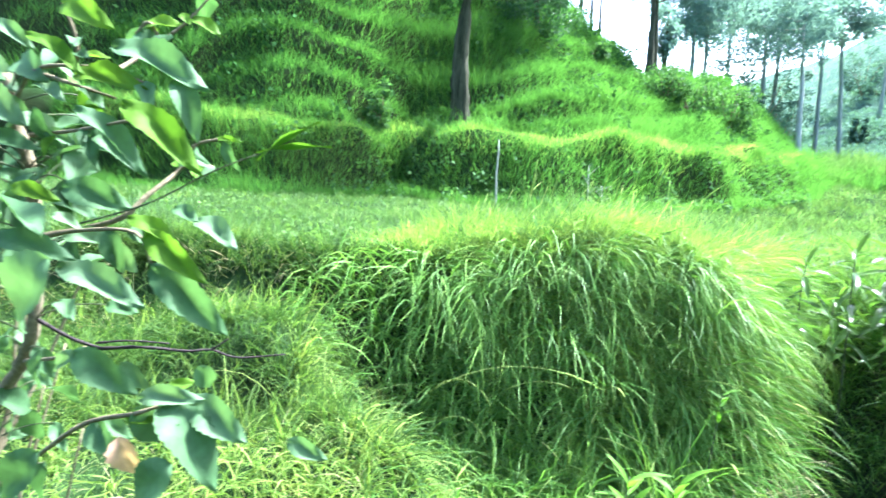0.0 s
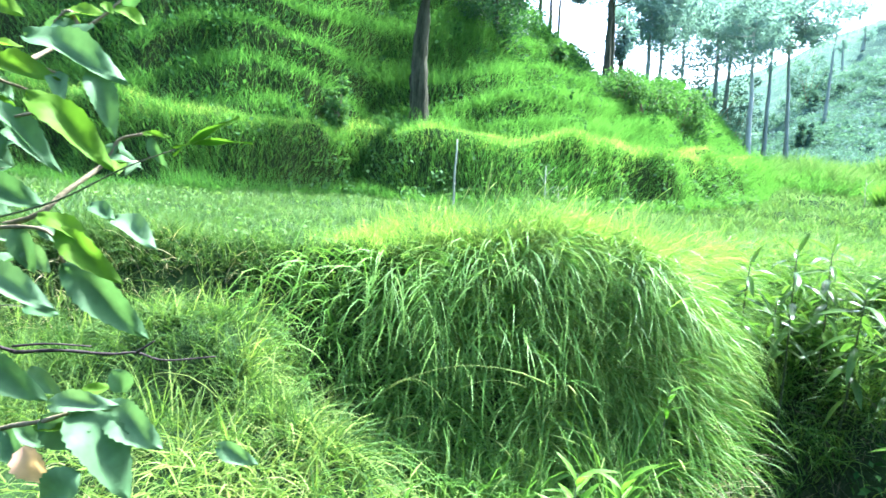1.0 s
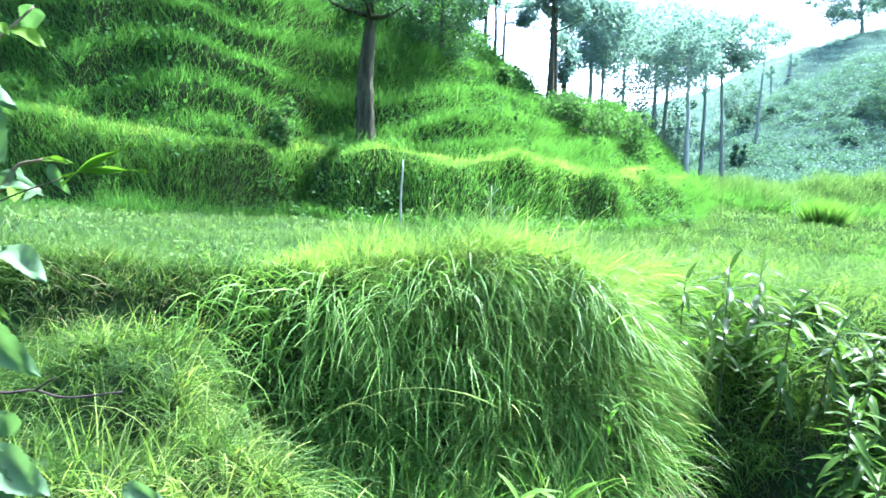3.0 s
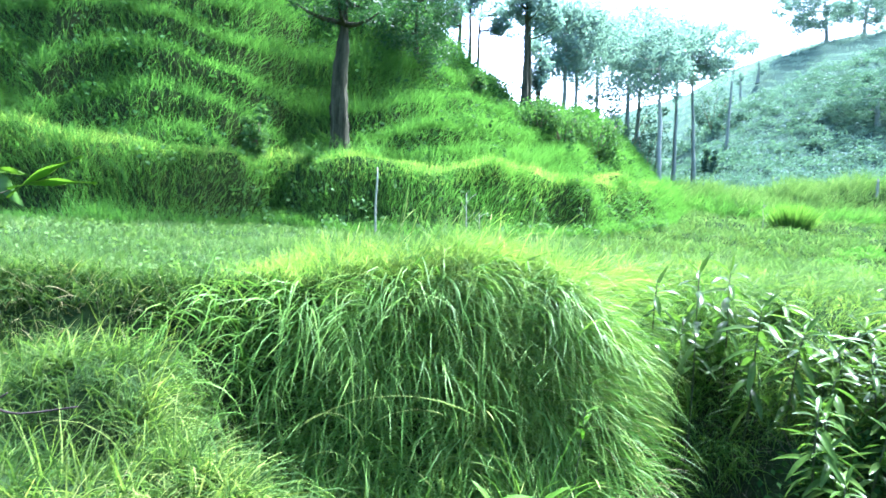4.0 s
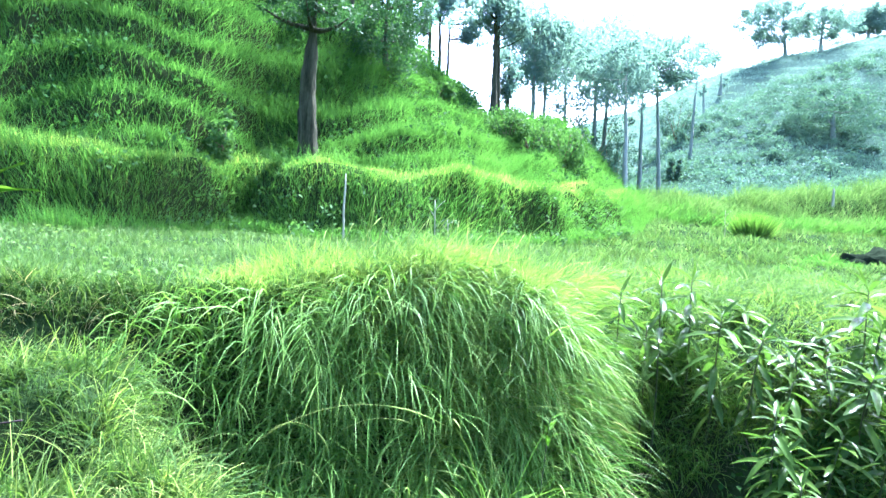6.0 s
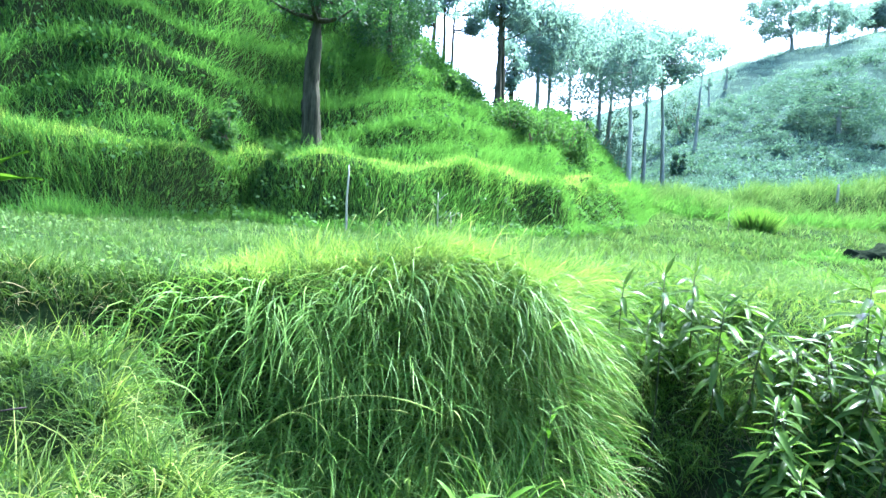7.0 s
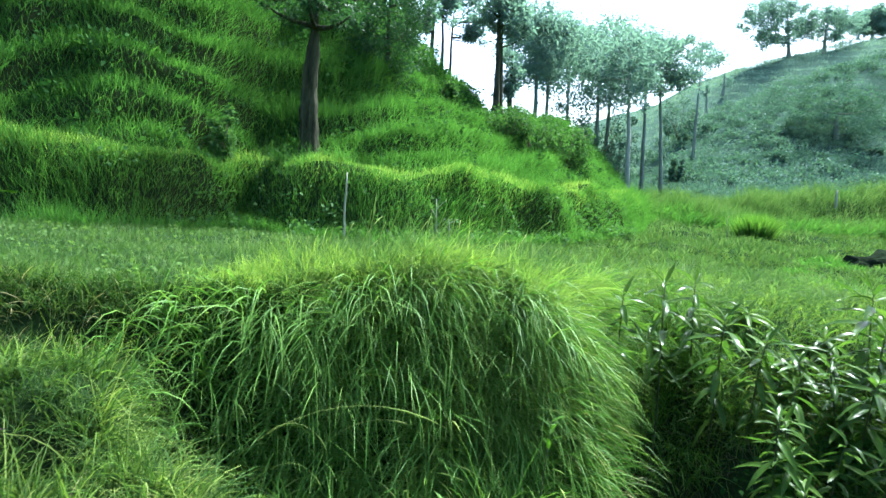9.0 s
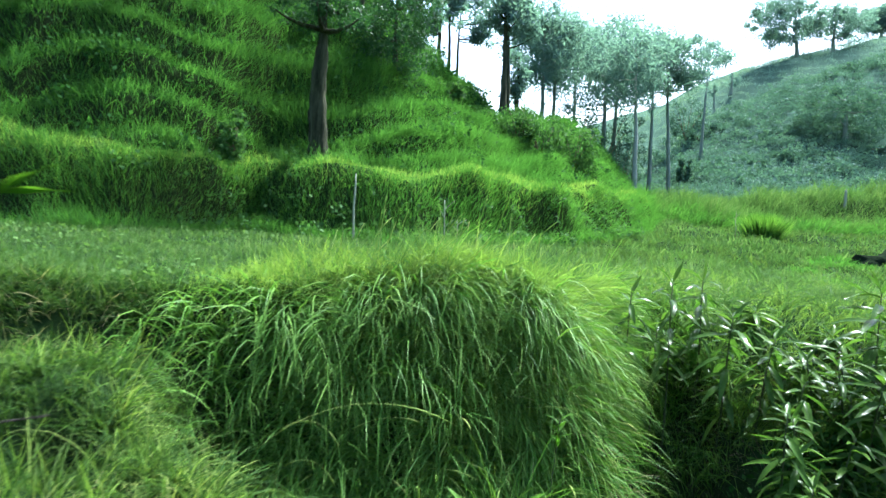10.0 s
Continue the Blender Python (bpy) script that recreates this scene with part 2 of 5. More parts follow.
def height(x, y):
    x, y = np.asarray(x, float), np.asarray(y, float)
    field = 0.03 + 0.015 * np.clip(y - 3.5, 0, 20) + 0.03 * vnoise(x * 0.9, y * 0.9, 1) + 0.015 * vnoise(x * 3.1, y * 3.1, 2) + smooth(2.8, 4.5, x) * (0.08 * vnoise(x * 1.1, y * 1.1, 41) + 0.07 * vnoise(x * 2.6, y * 2.6, 42))
    field = field + 0.03 * np.clip(y - 6, 0, 8) * smooth(2.5, 5.5, x)
    field = field + 0.15 * np.exp(-(((x - 0.85) / 0.62) ** 2 + ((y - 3.6) / 0.45) ** 2))
    # lower ground: matted slope on one side, gully, herb hollow on the other
    mat = np.interp(y, [-30, 0.2, 1.0, 2.0, 2.6, 3.2], [-0.95, -0.95, -0.72, -0.42, -0.34, -0.28])
    gully = np.interp(y, [-30, 0.5, 1.5, 2.4, 3.2, 5.0], [-0.95, -0.98, -1.02, -1.08, -1.05, -0.9])
    herb = np.interp(y, [-30, 0.5, 2.5, 3.2, 3.8, 4.4], [-0.95, -0.97, -1.0, -0.62, -0.22, 0.0])
    mat = mat + 0.11 * np.exp(-(((x + 0.9) / 0.34) ** 2 + ((y - 2.5) / 0.2) ** 2)) - 0.16 * np.exp(-(((x + 0.72) / 0.2) ** 2 + ((y - 2.2) / 0.1) ** 2))
    low = mat + (gully - mat) * smooth(-0.04, 0.16, y - gully_edge(x)) * smooth(-0.72, -0.22, x)
    low = low + (herb - low) * smooth(2.0, 2.7, x)
    low = low + 0.04 * vnoise(x * 2.3, y * 2.3, 5) - 0.35 * np.exp(-(((x - 2.25) / 0.32) ** 2 + ((y - 3.1) / 0.55) ** 2))
    low = low + smooth(0.2, -0.6, x) * (0.07 * vnoise(x * 3.3, y * 3.3, 35))
    width = np.interp(x, [-0.6, 0.0, 1.3, 1.75, 2.2, 3.2], [0.26, 0.42, 0.45, 0.78, 0.62, 1.3])
    z = low + (field - low) * smooth(-width, 0.08, y - field_edge(x))
    # the mound's shoulder rounds off towards the herb hollow
    shoulder = np.interp(x, [1.1, 1.35, 1.5, 1.65, 1.82, 2.1, 2.5], [0.25, 0.06, -0.1, -0.36, -0.6, -0.95, -1.1]) + 1.7 * np.clip(y - 3.4, 0, 9) + 2.0 * smooth(2.25, 2.9, x)
    z = np.where((x > 1.1) & (y > 2), np.minimum(z, shoulder), z)
    # terrace bank and hill
    d = y - bank_foot(x)
    crest = np.interp(x, [-12, -3, -1.0, 0.0, 2.5, 3.6, 4.7, 6.0, 7.5, 9.0], [0.95, 0.85, 0.68, 0.78, 0.74, 0.66, 0.55, 0.4, 0.2, 0.0])
    bank = crest * smooth(0.0, 0.5, d + 0.1 * vnoise(x * 2.6, y * 2.6, 6)) * (1 + 0.12 * vnoise(x * 1.1, y * 1.1, 26))
    bank = bank + 0.1 * smooth(-0.1, 0.3, d) * (1 - smooth(0.5, 1.0, d)) * vnoise(x * 3.2, y * 3.2, 27)
    top = np.interp(x, [-30, -12, -6, -2.5, 0.0, 0.8, 1.7, 2.2, 2.7, 3.3, 4.0, 5.0, 6.3, 7.0, 8.0, 9.0, 10.0], [14, 11, 8.6, 6.5, 4.6, 3.7, 2.75, 2.4, 2.05, 1.95, 1.87, 1.75, 1.3, 1.0, 0.6, 0.3, 0.0])
    r = np.clip((d - 1.1) / np.interp(x, [1, 3, 5, 7], [3.85, 3.0, 2.2, 1.6]), 0, 1)
    rise = np.clip(top - crest, 0, 50) * r
    step = 0.6
    u = rise / step + 1.0 * vnoise(x * 0.55, y * 0.7, 9) + 0.35 * vnoise(x * 1.7, y * 1.7, 19)
    fr = u - np.floor(u)
    rise = rise + np.where(rise > 0.02, 1, 0) * 0.55 * step * (smooth(0.35, 0.8, fr) - fr) * smooth(0.0, 0.25, rise)
    fall = np.clip(d - 5.2, 0, 60)
    z = z + bank + rise + 0.12 * np.clip(top - 2.2, 0, 3) * fall - np.clip(0.12 * fall, 0, 1.5) * (top < 2.6)
    # second terrace with tall grass beyond the meadow
    row = y - (row_foot(x) + 0.5 * vnoise(x * 0.5, y * 0, 11))
    z = z + np.interp(x, [6, 9, 12.5, 16], [0.1, 0.3, 0.85, 1.15]) * smooth(0, 1.0, row) * smooth(0.5, 0.6, x / np.clip(y, 1, None))
    # spur and far ridge
    spur = np.interp(x, [-80, 6, 9, 13.8, 18.0, 20.8, 26.0, 40.0, 90], [0, 0, 0.6, 2.6, 5.0, 6.3, 8.0, 11.0, 18.0])
    spur = spur * smooth(15.0, 27.5, y) * (1 - 0.25 * smooth(27, 36, y)) * (1 - 0.8 * smooth(60, 130, y))
    far = np.interp(x, [-300, -40, 4, 12, 18, 22, 26.6, 30.8, 34.0, 38.0, 60, 120, 300], [10, 3, 2.4, 4.0, 6.3, 8.3, 10.1, 11.8, 12.9, 14.0, 19, 26, 30])
    far = far * smooth(20, 40, y)
    lift = np.maximum(spur, far) + 0.25 * (vnoise(x * 0.35, y * 0.35, 12) + 0.5 * vnoise(x * 0.9, y * 0.9, 13)) * smooth(16, 26, y)
    u = lift / 0.7 + 0.4 * vnoise(x * 0.25, y * 0.25, 14)
    fr = u - np.floor(u)
    lift = lift + 0.9 * 0.7 * (smooth(0.45, 0.8, fr) - fr) * smooth(1.0, 2.0, lift)
    # unseen slope, added behind the path to cut the sky light from there
    behind = np.clip(-1.2 - y + 0.3 * vnoise(x * 0.7, y * 0.7, 15), 0, 9)
    return z + np.clip(lift, 0, 60) * smooth(15, 20, y) + 0.85 * behind


def slope_of(x, y, e=0.03):
    gx = (height(x + e, y) - height(x - e, y)) / (2 * e)
    gy = (height(x, y + e) - height(x, y - e)) / (2 * e)
    return gx, gy
# ---- land ends ----


# ---- mesh helpers ----
def raw_mesh(name, co, faces, material, smooth_shade=True):
    """A mesh from arrays: co (n, 3), and a list of face arrays (m, 3) or (m, 4)."""
    me = bpy.data.meshes.new(name)
    me.vertices.add(len(co))
    me.vertices.foreach_set("co", np.asarray(co, np.float32).ravel())
    loops = np.concatenate([f.ravel() for f in faces])
    sizes = np.concatenate([np.full(len(f), f.shape[1]) for f in faces])
    me.loops.add(len(loops))
    me.loops.foreach_set("vertex_index", loops.astype(np.int32))
    me.polygons.add(len(sizes))
    me.polygons.foreach_set("loop_start", np.concatenate([[0], np.cumsum(sizes)[:-1]]).astype(np.int32))
    me.update(calc_edges=True)
    me.polygons.foreach_set("use_smooth", np.full(len(sizes), smooth_shade))
    me.materials.append(material)
    return me


def blades(name, p, way, length, width, droop, material, segs=4):
    """Many grass blades in one mesh: each leaves p along way and bends under its weight."""
    n = len(p)
    way = way / np.linalg.norm(way, axis=1, keepdims=True)
    face = rng.uniform(0, 2 * np.pi, n)
    rnd = np.stack([np.cos(face), np.sin(face), rng.normal(0, 0.3, n)], 1)
    side = np.cross(way, rnd)
    side /= np.linalg.norm(side, axis=1, keepdims=True) + 1e-9
    co = np.zeros((n, 2 * segs + 1, 3))
    at, d = p.copy(), way.copy()
    for k in range(segs):
        w = width * (0.75, 1.0, 0.85, 0.6, 0.4, 0.3)[k] * 0.5
        co[:, 2 * k] = at - side * w[:, None]
        co[:, 2 * k + 1] = at + side * w[:, None]
        at = at + d * (length / segs)[:, None]
        d = d + np.stack([0 * droop, 0 * droop, -droop], 1) + rng.normal(0, 0.06, (n, 3))
        d /= np.linalg.norm(d, axis=1, keepdims=True)
    co[:, 2 * segs] = at
    base = (np.arange(n) * (2 * segs + 1))[:, None]
    quads = np.concatenate([base + np.array([2 * k, 2 * k + 1, 2 * k + 3, 2 * k + 2]) for k in range(segs - 1)])
    tips = base + np.array([2 * segs - 2, 2 * segs - 1, 2 * segs])
    return raw_mesh(name, co.reshape(-1, 3), [quads, tips], material)


def grass(name, label, x, y, length, width, material, lean=(0, 0), spread=0.35, downhill=0.0, droop=(0.15, 0.4), segs=4, sink=0.01):
    """Grass rooted on the land at x, y."""
    n = len(x)
    gx, gy = slope_of(x, y)
    z = height(x, y) - sink
    way = np.stack([lean[0] + rng.normal(0, spread, n) - downhill * gx, lean[1] + rng.normal(0, spread, n) - downhill * gy, np.ones(n)], 1)
    lo, hi = length
    leng = rng.uniform(lo, hi, n) * (0.8 + 0.35 * vnoise(x * 2.2, y * 2.2, 31))
    me = blades(name, np.stack([x, y, z], 1), way, leng, rng.uniform(*width, n), rng.uniform(*droop, n), material, segs)
    return tagged(new(name, me), label, "grass", kind="stuff")


def tufts(name, label, x, y, per, length, width, material, lean=(0, 0), fan=0.6, droop=(0.2, 0.5), segs=5, wide=0.02):
    """Grass in tufts: per blades fan out from each root."""
    n = len(x) * per
    size = np.repeat(rng.uniform(0.7, 1.25, len(x)), per)
    tilt = np.repeat(rng.normal(0, 0.3, (len(x), 2)), per, axis=0)
    px, py = np.repeat(x, per) + rng.normal(0, wide, n), np.repeat(y, per) + rng.normal(0, wide, n)
    way = np.stack([lean[0] + tilt[:, 0] + rng.normal(0, fan, n), lean[1] + tilt[:, 1] + rng.normal(0, fan, n), np.ones(n)], 1)
    me = blades(name, np.stack([px, py, height(px, py) - 0.01], 1), way, rng.uniform(*length, n) * size, rng.uniform(*width, n), rng.uniform(*droop, n), material, segs)
    return tagged(new(name, me), label, "grass", kind="stuff")


def spread_xy(n, x0, x1, y0, y1, keep=None, clump=0.0, scale=2.0, seed=40):
    """n places in a rectangle, thinned by keep(x, y) and gathered into clumps."""
    xs, ys, have = [], [], 0
    while have < n:
        x, y = rng.uniform(x0, x1, n), rng.uniform(y0, y1, n)
        ok = np.ones(n, bool) if keep is None else keep(x, y)
        if clump:
            ok &= rng.uniform(-1, 1, n) < vnoise(x * scale, y * scale, seed) + (1 - clump)
        xs.append(x[ok])
        ys.append(y[ok])
        have += ok.sum()
    return np.concatenate(xs)[:n], np.concatenate(ys)[:n]


def tube(points, radii, sides=7):
    """Arrays of a tapered tube along points."""
    pts = np.asarray(points, float)
    n = len(pts)
    tang = np.gradient(pts, axis=0)
    tang /= np.linalg.norm(tang, axis=1, keepdims=True) + 1e-9
    ref = np.array([0.31, 0.95, 0.05]) if abs(tang[0, 2]) > 0.5 else np.array([0.1, 0.1, 1.0])
    a = np.cross(tang, ref)
    a /= np.linalg.norm(a, axis=1, keepdims=True) + 1e-9
    b = np.cross(tang, a)
    ang = np.linspace(0, 2 * np.pi, sides, endpoint=False)
    ring = a[:, None] * np.cos(ang)[None, :, None] + b[:, None] * np.sin(ang)[None, :, None]
    rad = np.asarray(radii, float)
    rad = rad[:, None] if rad.ndim == 1 else rad
    co = (pts[:, None] + ring * rad[..., None]).reshape(-1, 3)
    i = np.arange(n - 1)[:, None] * sides
    j = np.arange(sides)[None]
    j2 = (j + 1) % sides
    quads = np.stack([i + j, i + j2, i + sides + j2, i + sides + j], -1).reshape(-1, 4)
    ends = [np.arange(sides)[None, ::-1], (np.arange(sides) + (n - 1) * sides)[None]]
    return co, quads, ends


def tube_mesh(name, points, radii, material, sides=7):
    co, quads, ends = tube(points, radii, sides)
    return raw_mesh(name, co, [quads] + ends, material)


def part(name, me, parent, label=""):
    ob = new(name, me)
    ob.parent = parent
    return tagged(ob, label) if label else ob


def thing(name, at, label, category, group="", kind=""):
    ob = new(name)
    ob.location = at
    ob.empty_display_size = 0.1
    return tagged(ob, label, category, group, kind)


def leaf_mesh(name, length, width, material, point=0.5, curl=0.25, fold=0.3, teeth=0.0, rows=8):
    """A leaf along +x from its stalk, folded along the midrib and curling down."""
    co = []
    for i in range(rows + 1):
        u = i / rows
        w = width * 0.5 * (math.sin(math.pi * u ** point) ** 0.8 if 0 < u < 1 else 0.02)
        w *= 1 + teeth * (1 if i % 2 else -1)
        zc = -curl * length * u * u
        for s in (-1, -0.5, 0, 0.5, 1):
            co.append((length * u, s * w, zc + fold * abs(s) * w + 0.04 * width * math.sin(9 * u + 3 * s)))
    q = [(i * 5 + k, i * 5 + k + 1, i * 5 + k + 6, i * 5 + k + 5) for i in range(rows) for k in range(4)]
    return raw_mesh(name, np.array(co), [np.array(q)], material)


def leaf_cloud(name, centres, radius, count, size, material, flat=0.75, narrow=0.45):
    """Small leaves gathered in clumps round the centres, one mesh."""
    c = np.repeat(np.asarray(centres), count, axis=0)
    n = len(c)
    v = rng.normal(0, 1, (n, 3))
    v /= np.linalg.norm(v, axis=1, keepdims=True)
    v *= (rng.uniform(0.1, 1, n) ** 0.5)[:, None]
    rad = np.repeat(np.broadcast_to(radius, len(centres)), count)
    p = c + v * rad[:, None] * np.array([1, 1, flat])
    a = rng.normal(0, 1, (n, 3)) + v * 0.8
    a /= np.linalg.norm(a, axis=1, keepdims=True)
    b = np.cross(a, rng.normal(0, 1, (n, 3)))
    b /= np.linalg.norm(b, axis=1, keepdims=True)
    s = rng.uniform(0.6, 1.3, n)[:, None] * size
    co = np.stack([p, p + a * s * 0.45 + b * s * narrow * 0.5, p + a * s - np.array([0, 0, 0.15]) * s, p + a * s * 0.45 - b * s * narrow * 0.5], 1).reshape(-1, 3)
    return raw_mesh(name, co, [np.arange(4 * n).reshape(n, 4)], material)


# ---- ground ----
def graded(lo, fine_lo, fine_hi, hi, step, grow):
    mid = np.arange(fine_lo, fine_hi, step)
    out_hi, out_lo, s = [fine_hi], [fine_lo - step], step
    while out_hi[-1] < hi:
        s *= grow
        out_hi.append(out_hi[-1] + s)
    s = step
    while out_lo[-1] > lo:
        s *= grow
        out_lo.append(out_lo[-1] - s)
    return np.concatenate([out_lo[::-1], mid, out_hi])


gx_, gy_ = graded(-900, -2.6, 5.5, 1500, 0.06, 1.06), graded(-400, 1.5, 11.0, 2500, 0.06, 1.05)
GX, GY = np.meshgrid(gx_, gy_)
gco = np.stack([GX, GY, height(GX, GY)], -1).reshape(-1, 3)
nx = len(gx_)
ii = (np.arange(len(gy_) - 1)[:, None] * nx + np.arange(nx - 1)[None]).ravel()
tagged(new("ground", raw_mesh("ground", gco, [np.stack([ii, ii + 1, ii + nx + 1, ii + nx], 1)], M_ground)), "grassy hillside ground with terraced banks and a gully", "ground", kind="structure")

# ---- grass ----
def on_field(x, y):
    return (y > field_edge(x) - 0.05) & (y < bank_foot(x) + 0.1)


x, y = spread_xy(34000, -2.2, 4.6, 3.1, 5.2, on_field, 0.5)
grass("meadow_grass", "short bright green meadow grass on a level terrace", x, y, (0.04, 0.12), (0.003, 0.006), M_field, spread=0.45, segs=2)
x, y = spread_xy(34000, -4.5, 7.5, 5.0, 9.5, on_field, 0.4)
grass("meadow_grass", "short bright green meadow grass before the terrace bank", x, y, (0.04, 0.12), (0.005, 0.009), M_field, spread=0.45, segs=2)
x, y = spread_xy(22000, 3.5, 24, 6.0, 20, lambda x, y: on_field(x, y) & (y > 5) & (x < 1.3 * y + 1), 0.4, 1.0)
grass("meadow_grass", "grazed green meadow grass further up the terrace", x, y, (0.06, 0.18), (0.010, 0.018), M_field, spread=0.45, segs=2)

# darker tufts imitate the shadow along the upper terrace's foot
x, y = spread_xy(520, 6.0, 22.0, 11.0, 14, lambda x, y: (np.abs(y - row_foot(x) + 0.1) < 0.35) & (x > 0.52 * y), 0.7, 0.7, 98)
tufts("tall_grass", "darker grass standing in for shadow at the upper terrace's foot", x, y, 20, (0.25, 0.5), (0.008, 0.014), M_hill, lean=(0.0, -0.25), fan=0.4, segs=3, wide=0.1)
x, y = spread_xy(700, 2.4, 12.0, 4.4, 11.5, lambda x, y: on_field(x, y) & (x > 0.42 * y), 0.95, 1.3, 97)
tufts("meadow_grass", "darker grass hummocks over the grazed meadow", x, y, 22, (0.07, 0.17), (0.006, 0.011), M_olive, fan=0.6, segs=2, wide=0.09)
# clover and small weeds in the meadow
x, y = spread_xy(620, -3.2, 6.0, 3.3, 7.0, on_field, 1.0, 1.3, 51)
me = leaf_cloud("clover", np.stack([x, y, height(x, y) + 0.03], 1), 0.05, 7, 0.035, M_clover, 0.5, 0.9)
tagged(new("clover", me), "low clover and small weeds in the meadow grass", "clover", kind="stuff")
x, y = spread_xy(260, -3.0, 6.0, 6.2, 9.5, lambda x, y: np.abs(y - bank_foot(x)) < 0.35, 0.5, 2.0, 52)
me = leaf_cloud("weeds", np.stack([x, y, height(x, y) + 0.08], 1), 0.11, 14, 0.055, M_bush, 0.8, 0.6)
tagged(new("weeds", me), "leafy green weeds along the foot of the terrace bank", "weeds", kind="stuff")

# the overhanging mound
def on_face(x, y):
    """The mound's face and its rounded shoulder."""
    e = field_edge(x)
    thin = np.interp(e - y, [0.25, 0.5], [1.0, 0.3]) * np.interp(x, [-0.7, -0.1], [0.3, 1.0])
    return (y > e - 0.6) & (y < e + 0.02) & (y > 2.55) & ((x < 1.35) | (height(x, y) > -0.95)) & (rng.uniform(0, 1, len(x)) < thin)


def drape(name, label, n, x0, x1, material, length, width, lean, fan, droop, per=9, keep=on_face, seed=43, segs=6, clump=0.75):
    """Sheaves of long blades: each sheaf keeps one bearing and its blades fall together."""
    x, y = spread_xy(n, x0, x1, 2.55, 4.2, keep, clump, 5.0, seed)
    bear = rng.normal(0, 0.42, (n, 2)) + np.array(lean)
    bear[:, 0] += 0.55 * smooth(1.0, 1.7, x) - 0.2 * smooth(0.2, -0.5, x)
    k = n * per
    px, py = np.repeat(x, per) + rng.normal(0, 0.022, k), np.repeat(y, per) + rng.normal(0, 0.022, k)
    way = np.concatenate([np.repeat(bear, per, axis=0) + rng.normal(0, fan, (k, 2)), np.full((k, 1), 0.75)], 1)
    long = rng.uniform(*length, k) * np.repeat(rng.uniform(0.75, 1.2, n), per)
    me = blades(name, np.stack([px, py, height(px, py) - 0.01], 1), way, long, rng.uniform(*width, k), rng.uniform(*droop, k), material, segs)
    return tagged(new(name, me), label, "grass", kind="stuff")


drape("long_grass", "long dark green grass draped over the gully bank", 900, -0.8, 2.1, M_mound, (0.22, 0.5), (0.006, 0.0115), (0.08, -0.5), 0.3, (0.22, 0.7), clump=0.95)
drape("long_grass", "blue-green blades hanging down the gully bank", 330, -0.4, 1.7, M_mound, (0.3, 0.6), (0.007, 0.0125), (0.0, -0.7), 0.22, (0.25, 0.6), seed=45, clump=0.95)
drape("long_grass", "lighter green arching grass over the gully bank", 210, -0.45, 2.0, M_lime, (0.22, 0.48), (0.005, 0.010), (0.0, -0.4), 0.45, (0.2, 0.6), 6, seed=47)


drape("long_grass", "fresh green blades falling over the mound's sunny side", 230, 0.55, 1.5, M_lime, (0.24, 0.46), (0.004, 0.009), (0.15, -0.55), 0.35, (0.2, 0.55), 8, lambda x, y: (y > field_edge(x) - 0.5) & (y < field_edge(x) - 0.08), 49, 6, 0.8)


def on_crown(x, y):
    e = field_edge(x)
    return (y > e - 0.16 - 0.12 * smooth(0.4, 0.9, x)) & (y < e + 0.5) & (rng.uniform(0, 1, len(x)) < np.interp(x, [-0.6, 0.0, 0.6, 1.4, 1.75], [0.12, 0.4, 1, 1, 0.5]))


x, y = spread_xy(13000, -0.6, 1.75, 2.95, 4.0, on_crown, 0.45, 4.0)
grass("young_grass", "bright lime green upright grass crowning the mound", x, y, (0.14, 0.32), (0.003, 0.006), M_lime, lean=(0.14, -0.2), spread=0.34, droop=(0.1, 0.4), segs=4)
drape("young_grass", "bright lime green grass falling over the mound's shoulder", 950, 0.6, 2.05, M_lime, (0.16, 0.38), (0.003, 0.006), (0.25, -0.25), 0.4, (0.25, 0.6), 12, lambda x, y: (y > field_edge(x) - 0.5) & (y < field_edge(x) + 0.25) & (height(x, y) > -0.62 + 0.62 * smooth(1.1, 0.6, x)), 46, 5, 0.55)
drape("young_grass", "lime green grass falling from the mound's crest", 260, -0.1, 1.5, M_lime, (0.18, 0.36), (0.003, 0.006), (0.1, -0.5), 0.3, (0.22, 0.5), 9, lambda x, y: (y > field_edge(x) - 0.2) & (y < field_edge(x) + 0.1), 48, 5, 0.6)
x, y = spread_xy(260, -0.1, 1.7, 3.15, 3.9, lambda x, y: y > field_edge(x) - 0.15, 0.2, 5.0, 44)
tufts("young_grass", "pale green grass tufts on the mound's crest", x, y, 14, (0.15, 0.36), (0.003, 0.006), M_field, lean=(0.1, -0.15), fan=0.3, droop=(0.1, 0.35))

# left bank and matted slope
def thinned(x, y):
    """Fewer roots towards the slope's far ends."""
    ok = rng.uniform(0, 1, len(x)) < smooth(-3.2, -1.7, x + 0.5 * vnoise(x * 1.3, y * 1.3, 39)) * smooth(0.2, 1.5, y + 0.5 * vnoise(x * 1.7, y * 1.7, 49))
    return x[ok], y[ok]


def on_mat(x, y):
    """The near lobe of the slope, trodden flat."""
    lip = 2.0 + 0.1 * vnoise(x * 2.2, y * 0, 66)
    return (y < np.minimum(lip, gully_edge(x) + 0.1)) & (y > 0.8)


def on_tufty(x, y):
    """The tufted slope between the mat and the low bank."""
    return (y > 1.9) & (y < 3.0) & ((y < gully_edge(x) + 0.12) | (x < -0.5))


